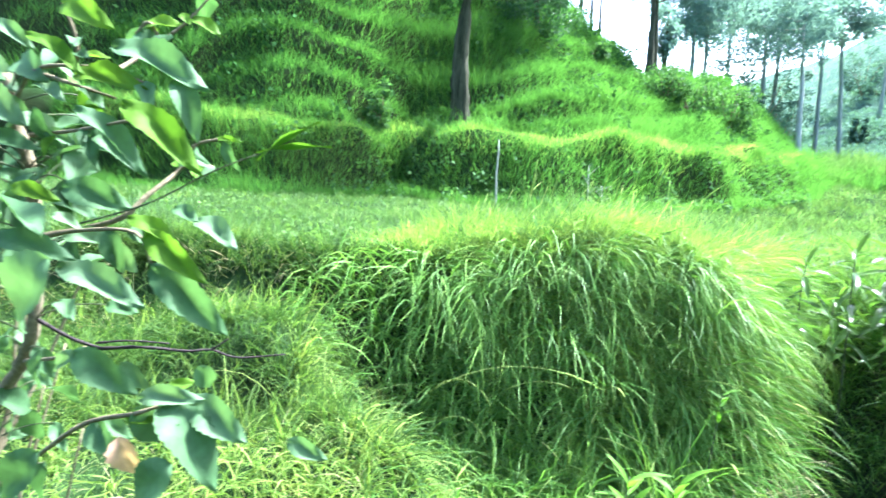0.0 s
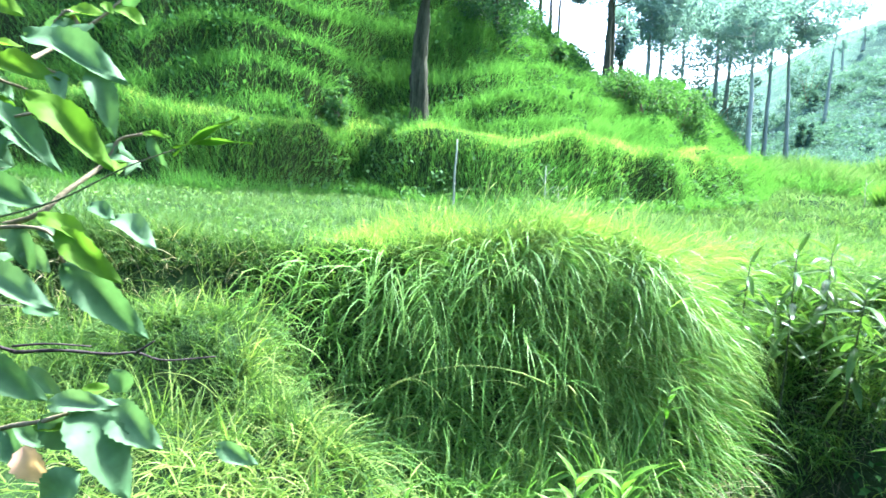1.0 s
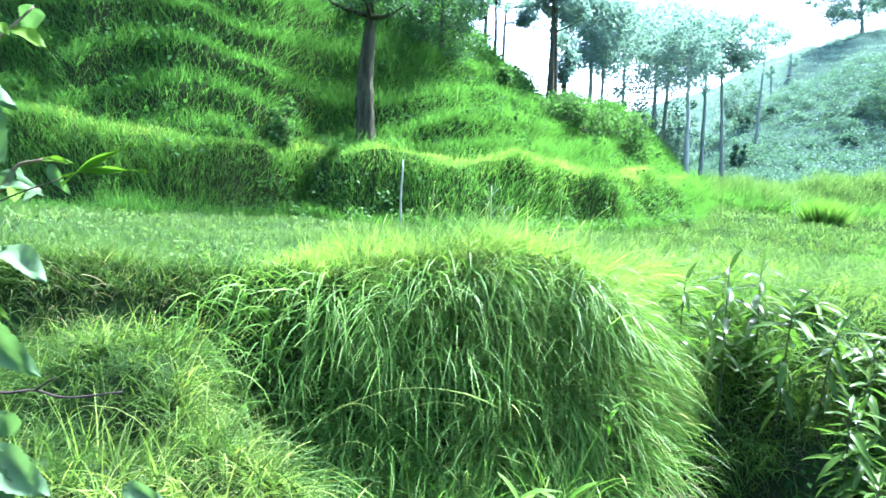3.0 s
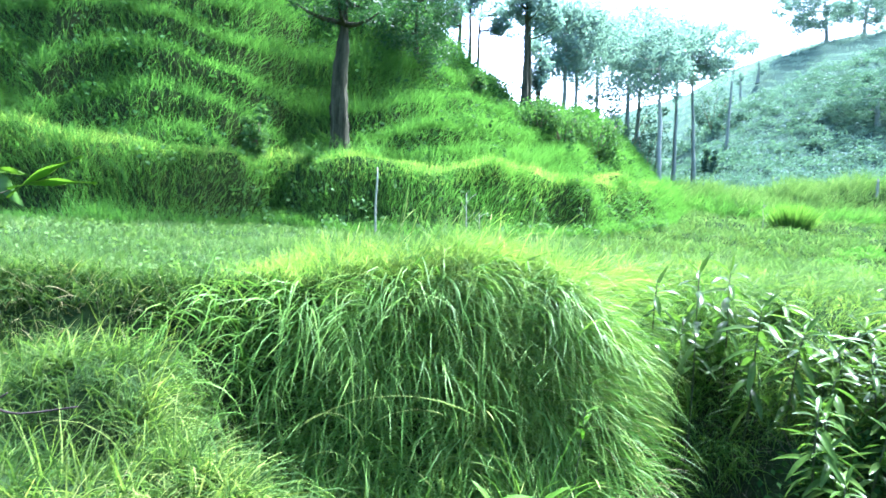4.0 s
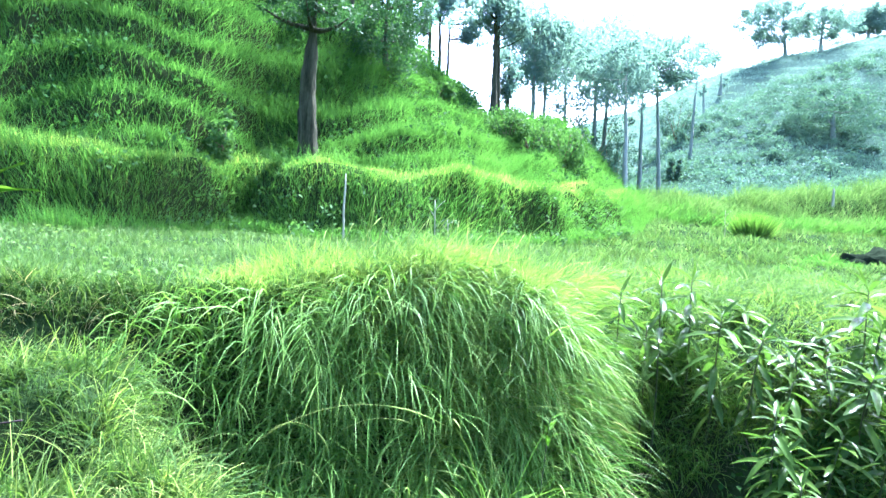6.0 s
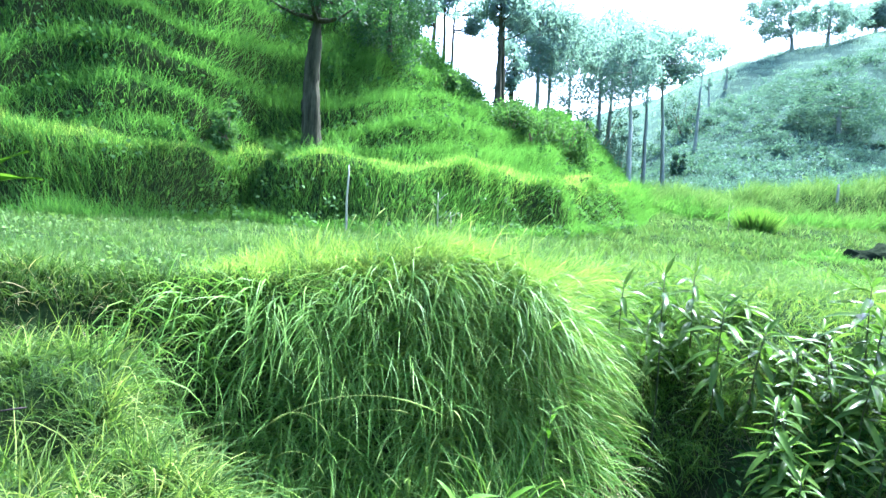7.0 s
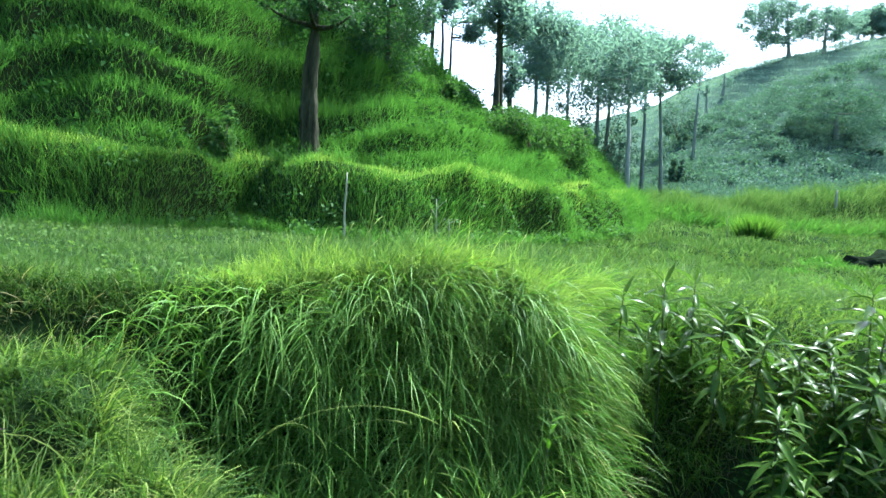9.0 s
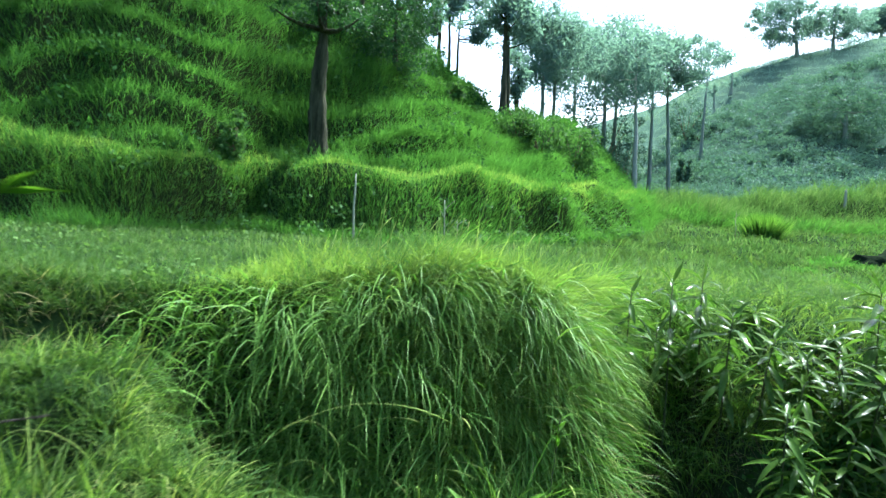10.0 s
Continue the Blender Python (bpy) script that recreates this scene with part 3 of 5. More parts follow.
x, y = spread_xy(4200, -2.2, 0.1, 3.0, 3.4, lambda x, y: np.abs(y - field_edge(x) - 0.02) < 0.1, 0.4, 4.0)
grass("edge_grass", "bright green grass overhanging the low bank's edge", x, y, (0.1, 0.24), (0.003, 0.006), M_slope, lean=(0.05, -0.35), spread=0.4, droop=(0.2, 0.5))
x, y = spread_xy(520, -2.4, -0.1, 2.75, 3.25, None, 0.4, 5.0)
grass("dry_grass", "straw-coloured dry stems hanging on the low bank", x, y, (0.1, 0.25), (0.002, 0.004), M_dry, lean=(0.1, -0.3), spread=0.6, droop=(0.2, 0.5))
x, y = thinned(*spread_xy(150, -3.0, -0.3, 2.8, 3.2, lambda x, y: y < field_edge(x), 0.9, 5.0, 46))
tufts("bank_grass", "ragged grass hanging on the low bank's face", x, y, 14, (0.1, 0.26), (0.003, 0.007), M_olive, lean=(0.1, -0.35), fan=0.5, droop=(0.25, 0.6))
x, y = thinned(*spread_xy(620, -3.0, 0.0, 1.9, 3.0, on_tufty, 0.85, 4.5, 37))
tufts("slope_grass", "fresh green grass tufts on the slope below the low bank", x, y, 16, (0.09, 0.24), (0.003, 0.007), M_slope, lean=(0.08, -0.15), fan=0.42)
x, y = thinned(*spread_xy(90, -3.0, -0.1, 1.95, 3.0, on_tufty, 0.6, 4.5, 47))
tufts("slope_grass", "taller pale green stems standing on the slope", x, y, 7, (0.18, 0.34), (0.003, 0.006), M_lime, lean=(0.1, -0.05), fan=0.25, droop=(0.05, 0.25))
x, y = thinned(*spread_xy(6000, -2.8, 0.0, 1.9, 3.1, on_tufty, 0.4, 4.0, 38))
grass("slope_grass", "short dark thatch between the tufts of the slope", x, y, (0.05, 0.13), (0.003, 0.006), M_olive, lean=(0.2, -0.2), spread=0.7, droop=(0.2, 0.5), segs=2)
x, y = thinned(*spread_xy(10500, -3.0, 0.6, 0.8, 2.3, on_mat, 0.6, 4.0, 36))
grass("matted_grass", "yellow-green matted grass lying on the slope", x, y, (0.08, 0.22), (0.003, 0.006), M_mat, lean=(0.25, -0.3), spread=0.75, droop=(0.3, 0.7))
x, y = thinned(*spread_xy(380, -3.0, 0.6, 0.8, 2.3, on_mat, 0.9, 5.0, 39))
tufts("matted_grass", "yellow-green grass tufts on the slope", x, y, 16, (0.08, 0.2), (0.003, 0.007), M_mat, lean=(0.15, -0.1), fan=0.5)
x, y = thinned(*spread_xy(420, -2.4, 0.4, 0.9, 2.3, on_mat, 0.6, 4.0, 41))
grass("dry_grass", "straw-coloured dry grass among the matted slope", x, y, (0.1, 0.24), (0.002, 0.004), M_dry, lean=(0.3, -0.3), spread=0.8, droop=(0.2, 0.5))
x, y = thinned(*spread_xy(110, -0.62, 0.35, 1.9, 3.0, lambda x, y: np.abs(y - gully_edge(x) - 0.02) < 0.08, 0.2, 5.0, 77))
tufts("slope_grass", "grass leaning out over the gully's edge", x, y, 13, (0.16, 0.36), (0.003, 0.007), M_slope, lean=(0.35, 0.3), fan=0.5, droop=(0.25, 0.6))
x, y = thinned(*spread_xy(70, -0.6, 0.35, 1.9, 3.0, lambda x, y: np.abs(y - gully_edge(x) + 0.02) < 0.08, 0.2, 5.0, 79))
tufts("matted_grass", "yellow-green blades hanging over the gully's edge", x, y, 12, (0.14, 0.32), (0.003, 0.006), M_mat, lean=(0.4, 0.15), fan=0.5, droop=(0.25, 0.6))
# gully and herb hollow
x, y = spread_xy(480, 2.0, 5.5, 2.6, 4.8, lambda x, y: ((x > 2.5) | (y > 3.7)) & (y > 3.2), 0.2, 3.0)
tufts("hollow_grass", "green grass tufts on the slope behind the herbs", x, y, 18, (0.12, 0.34), (0.003, 0.007), M_field, lean=(0.0, -0.2), fan=0.45, wide=0.04)
x, y = spread_xy(5500, -0.2, 5.0, 1.0, 3.2, lambda x, y: ((y < 1.9) & (x < 1.9)) | (x > 2.7), 0.5, 3.0)
grass("gully_grass", "dark rank grass in the gully bottom", x, y, (0.12, 0.35), (0.003, 0.007), M_mound, spread=0.55, droop=(0.15, 0.5))
x, y = spread_xy(380, 1.95, 4.5, 2.3, 3.5, lambda x, y: (y < 3.0) & ((x > 2.6) | (rng.uniform(0, 1, len(x)) < 0.4)), 0.5, 3.0, 61)
me = leaf_cloud("hollow_weeds", np.stack([x, y, height(x, y) + 0.12], 1), 0.12, 14, 0.05, M_weed, 1.0, 0.5)
tagged(new("hollow_weeds", me), "dark green broad-leaved weeds filling the gully and hollow", "weeds", kind="stuff")

x, y = spread_xy(11000, 2.35, 5.2, 3.15, 4.7, None, 0.4, 3.0, 63)
grass("hollow_grass", "pale green grass on the slope falling to the herb hollow", x, y, (0.06, 0.18), (0.003, 0.006), M_lime, lean=(0.0, -0.1), spread=0.45, droop=(0.15, 0.5), segs=3)
x, y = spread_xy(210, 1.95, 2.7, 3.2, 4.2, None, 0.5, 4.0, 62)
tufts("gully_grass", "fine green grass arching over the gully beside the mound", x, y, 12, (0.2, 0.42), (0.003, 0.006), M_mound, lean=(-0.1, -0.2), fan=0.5, droop=(0.2, 0.5))
x, y = spread_xy(170, 2.45, 4.6, 2.3, 3.3, None, 0.4, 4.0, 64)
tufts("hollow_grass", "green grass tufts among the foot of the herbs", x, y, 12, (0.14, 0.34), (0.003, 0.006), M_lime, lean=(0.0, -0.1), fan=0.45, droop=(0.2, 0.5))
# tall grass standing in the gully before the mound
x, y = spread_xy(22, 0.1, 1.2, 2.6, 2.85, None, 0.4, 5.0, 71)
tufts("gully_grass", "tall green grass standing at the foot of the mound", x, y, 15, (0.35, 0.65), (0.005, 0.009), M_mound, lean=(0.0, -0.1), fan=0.3, droop=(0.15, 0.5))
x, y = spread_xy(340, 1.2, 1.9, 2.75, 3.3, None, 0.4, 5.0, 78)
grass("dry_grass", "orange-brown dry blades among the mound's grass", x, y, (0.2, 0.4), (0.003, 0.005), M_dry, lean=(0.2, -0.5), spread=0.6, droop=(0.3, 0.6))
x, y = spread_xy(520, 1.85, 3.6, 2.5, 3.5, None, 0.4, 5.0, 85)
grass("dry_grass", "tangled brown dry stems in the dark gully", x, y, (0.2, 0.5), (0.002, 0.004), M_dead, lean=(0.1, -0.1), spread=0.8, droop=(0.1, 0.5))
# grass round the path and past the view
x, y = spread_xy(24000, -6.0, 7.0, -3.0, 3.0, lambda x, y: (y < 1.1 + 0.4 * vnoise(x, y, 72)) | (x < -2.3) | (x > 4.6), 0.5, 1.2, 73)
grass("path_grass", "short trodden green grass round the path", x, y, (0.06, 0.2), (0.006, 0.012), M_field, spread=0.5, segs=2)
x, y = spread_xy(9000, -9.0, 9.0, 3.0, 6.8, lambda x, y: on_field(x, y) & ((x < -2.1) | (x > 4.5)), 0.4, 1.2, 74)
grass("meadow_grass", "short green meadow grass at the terrace's ends", x, y, (0.05, 0.16), (0.008, 0.014), M_field, spread=0.45, segs=2)

# terrace bank and hill
def on_bank(x, y):
    d = y - bank_foot(x)
    return (d > -0.25) & (d < 0.5)


x, y = spread_xy(42000, -4.5, 8.0, 5.7, 14, on_bank, 0.6, 2.4)
grass("bank_grass", "green grass hanging over the terrace bank", x, y, (0.1, 0.28), (0.003, 0.0052), M_hill, lean=(0.05, -0.35), spread=0.35, downhill=0.12, droop=(0.12, 0.4), segs=2)
x, y = spread_xy(17000, -4.5, 8.0, 5.9, 14.5, lambda x, y: np.abs(y - bank_foot(x) - 0.68) < 0.36, 0.3, 3.0)
grass("bank_grass", "light green grass along the lip of the terrace bank", x, y, (0.06, 0.18), (0.005, 0.009), M_lime, lean=(0, -0.2), spread=0.35, droop=(0.15, 0.4))


def on_hill(x, y):
    d = y - bank_foot(x)
    return (d > 1.05) & (d < np.interp(x, [3, 6], [5.2, 3.4]))


x, y = spread_xy(105000, -6.0, 9.0, 6.8, 18.0, lambda x, y: on_hill(x, y) & (y < 14 + np.clip(x - 3, 0, 9)), 0.5, 1.8)
grass("hill_grass", "lush green grass on the stepped hillside", x, y, (0.12, 0.32), (0.0045, 0.008), M_hill, lean=(0.1, -0.25), spread=0.4, downhill=0.05, droop=(0.15, 0.5), segs=2)
x, y = spread_xy(60000, -4.6, 3.2, 6.8, 11.5, on_hill, 0.3, 1.8, 99)
grass("hill_grass", "soft green grass lying over the hillside steps", x, y, (0.1, 0.26), (0.004, 0.008), M_hill, lean=(0.1, -0.35), spread=0.45, downhill=0.25, droop=(0.2, 0.6), segs=2)
x, y = spread_xy(1900, -5.0, 8.0, 6.8, 16, on_hill, 0.2, 1.8)
tufts("hill_grass", "tufts of lighter grass on the hillside steps", x, y, 16, (0.15, 0.36), (0.0035, 0.006), M_hill, lean=(0.05, -0.2), fan=0.35, segs=4, wide=0.05)
x, y = spread_xy(420, -5.0, 6.0, 6.9, 13, on_hill, 0.9, 1.1, 95)
me = leaf_cloud("weeds", np.stack([x, y, height(x, y) + 0.12], 1), 0.17, 22, 0.075, M_weed, 0.8, 0.55)
tagged(new("weeds", me), "dark leafy weeds among the hillside grass", "weeds", kind="stuff")
x, y = spread_xy(5000, -4.5, -0.7, 5.8, 7.6, lambda x, y: (y - bank_foot(x) > 0.12) & (y - bank_foot(x) < 0.75), 0.7, 1.6, 96)
grass("bank_grass", "yellow-green grass over the terrace bank's rounded end", x, y, (0.08, 0.22), (0.003, 0.0055), M_slope, lean=(0.1, -0.35), spread=0.35, droop=(0.15, 0.45), segs=2)
# tall grass row, ridge
x, y = spread_xy(24000, 5.0, 30, 10.5, 21, lambda x, y: (y > row_foot(x) - 0.3) & (y < row_foot(x) + 2.2) & (x < 1.4 * y) & (x > 0.53 * y), 0.2, 0.8)
grass("tall_grass", "tall pale green grass along the upper terrace", x, y, (0.3, 0.62), (0.007, 0.013), M_field, lean=(0.05, -0.2), spread=0.38, droop=(0.08, 0.3))
# spur and ridge: the haze sits in the grass and scrub colours
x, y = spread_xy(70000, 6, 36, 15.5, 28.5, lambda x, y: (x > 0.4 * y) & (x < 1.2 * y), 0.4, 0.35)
grass("spur_grass", "dark green rough grass on the stepped spur, tinted with haze", x, y, (0.12, 0.3), (0.010, 0.018), M_hazy_spur, spread=0.5, segs=2)
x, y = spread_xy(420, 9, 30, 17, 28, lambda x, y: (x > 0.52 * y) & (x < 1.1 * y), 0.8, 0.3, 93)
me = leaf_cloud("scrub", np.stack([x, y, height(x, y) + 0.15], 1), rng.uniform(0.2, 0.6, 420), 70, 0.1, M_hazy_spur, 0.7, 0.5)
tagged(new("scrub", me), "dark green scrub thickly covering the stepped spur, tinted with haze", "scrub", kind="stuff")
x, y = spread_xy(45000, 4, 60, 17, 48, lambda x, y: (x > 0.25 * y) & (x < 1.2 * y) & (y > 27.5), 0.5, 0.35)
grass("ridge_grass", "rough green grass on the far ridge, paled by painted haze", x, y, (0.18, 0.38), (0.015, 0.028), M_hazy_ridge, spread=0.4, segs=2)
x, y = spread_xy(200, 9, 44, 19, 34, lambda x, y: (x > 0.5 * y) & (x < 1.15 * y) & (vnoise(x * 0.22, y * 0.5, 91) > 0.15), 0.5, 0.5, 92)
me = leaf_cloud("scrub", np.stack([x, y, height(x, y) + 0.1], 1), 0.45, 50, 0.16, M_hazy_scrub, 0.6, 0.5)
tagged(new("scrub", me), "low dark scrub dotted over the far ridge, tinted with haze", "scrub", kind="stuff")

# ---- trees ----
def arch(a, b, sag, n=6):
    """Points of a gently bowed line from a to b."""
    a, b = np.array(a, float), np.array(b, float)
    u = np.linspace(0, 1, n)[:, None]
    return a * (1 - u) + b * u + np.array([0, 0, sag]) * (4 * u * (1 - u))


def tree(x, y, radius, crown, half, high, label, bark, leaves, category="tree", lean=(0.0, 0.0), leaf=0.13, clumps=16, count=70, limbs=9, name="pine_tree", tip=None, neck=9.0, bow=0.0, flare=0.5):
    """A tapered trunk with limbs that carry a clumpy, open crown round its middle."""
    z0 = float(height(x, y)) - 0.05
    t = thing(name, (x, y, z0), label, category, group="trees on the slopes")
    cx, cy, cz = crown[0] - x, crown[1] - y, crown[2] - z0
    top = np.array([cx if tip is None else tip, cy, cz + high * 0.7])
    u = np.linspace(0, 1, 36) ** (1.0 if neck > 8 else 1.5)
    wob = np.cumsum(rng.normal(0, radius * 0.16, (36, 2)), axis=0) * 0.35 * (u[:, None] > 0)
    mid = u
    pts = np.stack([top[0] * mid + lean[0] * np.sin(u * np.pi) + bow * np.exp(-((top[2] * u - 0.9) / 0.5) ** 2) + wob[:, 0], top[1] * mid + lean[1] * np.sin(u * np.pi) + wob[:, 1], top[2] * u], 1)
    sides = 16
    rad = radius * ((1 - 0.4 * smooth(neck - 0.12, neck + 0.12, top[2] * u)) * (1.0 - 0.72 * u + flare * np.exp(-u * top[2] / 0.25)))[:, None] * (1 + 0.10 * np.sin(np.arange(sides) * 2.2 + np.cumsum(rng.normal(0, 0.5, 36))[:, None]) + rng.normal(0, 0.045, (36, sides)))
    part("trunk", tube_mesh("trunk", pts, rad, bark, sides), t)
    ends = []
    for k in range(limbs):
        f = rng.uniform(min(0.9, max(0.3, (cz - high) / top[2])), 0.97)
        a = np.array([np.interp(f, u, pts[:, j]) for j in range(3)])
        ang = k * 2.4 + rng.uniform(-0.5, 0.5)
        reach = rng.uniform(0.55, 0.95)
        b = np.array([cx + math.cos(ang) * half * reach, cy + math.sin(ang) * half * reach, min(a[2] + rng.uniform(0.0, 0.5) * high, cz + high * 0.8)])
        part("limb", tube_mesh("limb", arch(a, b, -0.08 * half), np.linspace(radius * 0.3, radius * 0.06, 6), bark, 6), t)
        ends += [b, a * 0.35 + b * 0.65]
    while len(ends) < clumps + 2 * limbs:
        v = rng.normal(0, 1, 3)
        v /= np.linalg.norm(v)
        ends.append(np.array([cx, cy, cz]) + v * np.array([half, half, high]) * rng.uniform(0.45, 0.95))
    part("crown", leaf_cloud("crown", ends, rng.uniform(0.1, 0.48, len(ends)) * min(half, high), count, leaf, leaves, 0.7, 0.35), t)
    return t


TREES = [  # x, y, trunk radius, trunk top x, crown middle x, z, crown half width, half height, bark
    (2.94, 11.3, 0.065, 2.77, 2.60, 4.20, 0.57, 0.57, 'n'),
    (3.09, 11.5, 0.05, 2.94, 3.13, 3.97, 0.44, 0.58, 'n'),
    (3.53, 12.5, 0.05, 3.46, 3.43, 3.09, 0.28, 0.62, 'k'),
    (1.79, 12.0, 0.05, 1.74, 1.43, 3.99, 0.41, 0.41, 'n'),
    (2.14, 13.0, 0.045, 2.06, 2.12, 4.63, 0.42, 0.42, 'n'),
    (2.41, 13.5, 0.045, 2.38, 2.87, 4.22, 0.27, 0.34, 'n'),
    (5.17, 16.0, 0.07, 4.95, 4.88, 4.78, 0.69, 0.99, 'm'),
    (5.65, 16.5, 0.06, 5.54, 5.60, 4.71, 0.72, 0.95, 'm'),
    (7.80, 18.0, 0.08, 7.53, 7.17, 4.88, 1.06, 1.15, 'm'),
    (8.55, 19.0, 0.08, 8.47, 8.51, 5.50, 1.03, 1.17, 'm'),
    (7.61, 20.0, 0.07, 7.35, 7.27, 5.79, 0.81, 0.88, 'm'),
    (7.60, 15.2, 0.07, 7.17, 7.20, 4.15, 0.69, 0.77, 'p'),
    (9.42, 18.0, 0.07, 9.04, 9.14, 5.21, 1.03, 0.80, 'm'),
    (10.24, 18.3, 0.07, 9.64, 10.09, 5.20, 0.99, 0.75, 'm'),
    (13.38, 22.0, 0.06, 13.28, 13.49, 6.54, 0.46, 0.71, 'm'),
    (21.21, 34.0, 0.09, 20.88, 20.88, 7.84, 0.29, 0.45, 'm'),
    (23.33, 36.0, 0.09, 23.23, 23.46, 9.03, 0.48, 0.55, 'm'),
]
FAR_TREES = [
    (30.58, 40.0, 0.13, 29.90, 28.9, 14.2, 2.3, 1.8, 'm'),
    (33.32, 40.0, 0.12, 33.25, 33.12, 14.5, 2.7, 1.35, 'm'),
    (37.90, 41.0, 0.12, 37.75, 38.03, 15.6, 1.6, 1.3, 'm'),
    (18.52, 20.9, 0.10, 18.33, 18.38, 4.35, 1.74, 1.44, 'd'),
    (19.18, 21.5, 0.06, 19.00, 18.84, 3.41, 0.82, 0.82, 'd'),
]
TREE_LABELS = {"p": "pale-barked slender tree rising from the far slope", "d": "dark spreading tree before the far ridge, leaves tinted with haze", "k": "small dark green tree with a dense narrow crown", "n": "tall slender pine with a bare dark trunk", "m": "tall green pine, haze painted into needles and bare grey trunk"}
TREE_BARK = {"p": M_pale_bark, "d": M_hazy_bark, "m": M_hazy_bark, "n": M_bark, "k": M_bark}
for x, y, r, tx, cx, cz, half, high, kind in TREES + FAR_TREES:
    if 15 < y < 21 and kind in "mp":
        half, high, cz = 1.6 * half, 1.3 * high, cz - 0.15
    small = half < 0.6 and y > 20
    tree(x, y, r, (cx, y, cz), half, high, TREE_LABELS[kind], TREE_BARK[kind], M_hazy_scrub if kind == "d" else M_hazy_needle, tip=tx - x, leaf=0.1 if small else 0.05 + 0.0033 * y, limbs=4 if small else 9, clumps=8 if small else int(rng.integers(30, 48)) + (22 if y > 15 else 0) + (40 if y > 38 else 0), count=int(105 * min(1.0, half / 0.8)))
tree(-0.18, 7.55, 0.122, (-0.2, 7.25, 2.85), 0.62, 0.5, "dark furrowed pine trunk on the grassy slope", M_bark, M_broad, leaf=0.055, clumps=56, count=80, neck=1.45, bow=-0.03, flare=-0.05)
tree(0.8, 9.5, 0.04, (0.75, 9.4, 2.85), 0.72, 0.85, "dark green broadleaf tree leaning over the hillside", M_bark, M_broad, leaf=0.06, clumps=80, count=105, limbs=8, name="broadleaf_tree")
for x, y, rise in ((-0.7, 11.0, 1.9), (-1.6, 10.9, 1.9), (-2.6, 10.7, 2.0), (-3.7, 10.8, 2.1), (-5.0, 10.8, 2.2)):
    z = float(height(x, y)) + rise
    tree(x, y, 0.07, (x + 0.1, y - 0.2, z), 1.1, 0.95, "dark green broadleaf tree at the head of the hillside", M_bark, M_broad, leaf=0.1, clumps=26, count=90, name="broadleaf_tree")
tree(0.2, 9.8, 0.05, (0.35, 9.8, 4.6), 0.7, 0.8, "dark green broadleaf tree high on the hillside", M_bark, M_broad, leaf=0.1, clumps=6, count=40, name="broadleaf_tree")


x, y = spread_xy(26, -0.55, 0.3, 7.2, 7.5, None, 0.2, 3.0, 94)
tufts("hill_grass", "long grass standing round the foot of the pine", x, y, 22, (0.2, 0.42), (0.004, 0.008), M_hill, lean=(0.05, -0.1), fan=0.35, wide=0.05)


def bush(x, y, mid, half, high, label, leaf=0.06, leaves=None):
    z0 = float(height(x, y)) - 0.03
    top = mid + high - z0
    b = thing("bush", (x, y, z0), label, "bush", group="bushes on the slopes")
    centres = []
    for k in range(7):
        ang, wide = k * 2.4 + rng.uniform(-0.5, 0.5), rng.uniform(0.3, 0.9)
        tip = np.array([math.cos(ang) * half * wide, math.sin(ang) * half * wide, top * rng.uniform(0.45, 0.95)])
        part("stem", tube_mesh("stem", arch((0, 0, 0), tip, 0.05), np.linspace(0.016, 0.005, 6) * (0.6 + half), M_twig, 5), b)
        centres += [tip, tip * np.array([1.2, 1.2, 0.6]), tip * np.array([0.9, 0.9, 0.3])]
    part("leaves", leaf_cloud("leaves", centres, rng.uniform(0.2, 0.5, 21) * half, 120, leaf, leaves or M_bush, 0.9, 0.55), b)


BUSHES = [  # x, y, middle z, half width, half height
    (-1.15, 7.5, 1.23, 0.16, 0.22),
    (3.40, 10.2, 1.97, 0.46, 0.29),
    (2.91, 10.0, 1.81, 0.37, 0.28),
    (4.01, 10.3, 1.72, 0.39, 0.25),
    (1.70, 10.0, 2.20, 0.28, 0.23),
    (-2.04, 8.6, 1.93, 0.16, 0.14),
    (7.3, 19, 2.85, 0.9, 0.55),
    (8.5, 19.5, 3.0, 1.0, 0.55),
    (9.4, 20, 2.8, 0.8, 0.5),
    (7.22, 17, 2.66, 0.80, 0.54),
    (8.45, 18, 2.85, 0.51, 0.51),
    (6.51, 17, 2.91, 0.64, 0.48),
    (14.97, 26, 4.86, 0.73, 0.68),
    (15.05, 25, 3.80, 0.52, 0.37),
    (16.80, 25, 3.84, 0.84, 0.52),
    (16.02, 25, 4.01, 0.47, 0.35),
    (14.52, 20, 2.10, 0.41, 0.30),
    (15.49, 20, 2.38, 0.56, 0.34),
    (16.73, 20, 2.48, 0.45, 0.37),
    (11.66, 20, 2.25, 0.30, 0.22),
    (19.01, 20, 2.88, 0.45, 0.37),
    (18.00, 22, 3.53, 0.82, 0.72),
    (2.23, 10.2, 1.92, 0.23, 0.13),
]
# bushes past 12 m take the leaf colour with haze mixed in
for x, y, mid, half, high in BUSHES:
    bush(x, y, mid, half, high, "leafy green bush on the grassy slope" if y < 12 else "dark green bush on the far slope, leaves tinted with haze", 0.03 + 0.0022 * y, M_bush if y < 12 else M_hazy_scrub)

# ---- herbs with long leaves ----
herb_leaf = [leaf_mesh("leaf", 1.0, w, M_herb, 0.85, c, 0.35, rows=7) for w, c in ((0.19, 0.12), (0.2, 0.35), (0.17, 0.55))]


def turn_to(way, up):
    x = Vector(way).normalized()
    y = Vector(up).cross(x).normalized()
    z = x.cross(y)
    return Matrix((x, y, z)).transposed().to_4x4()


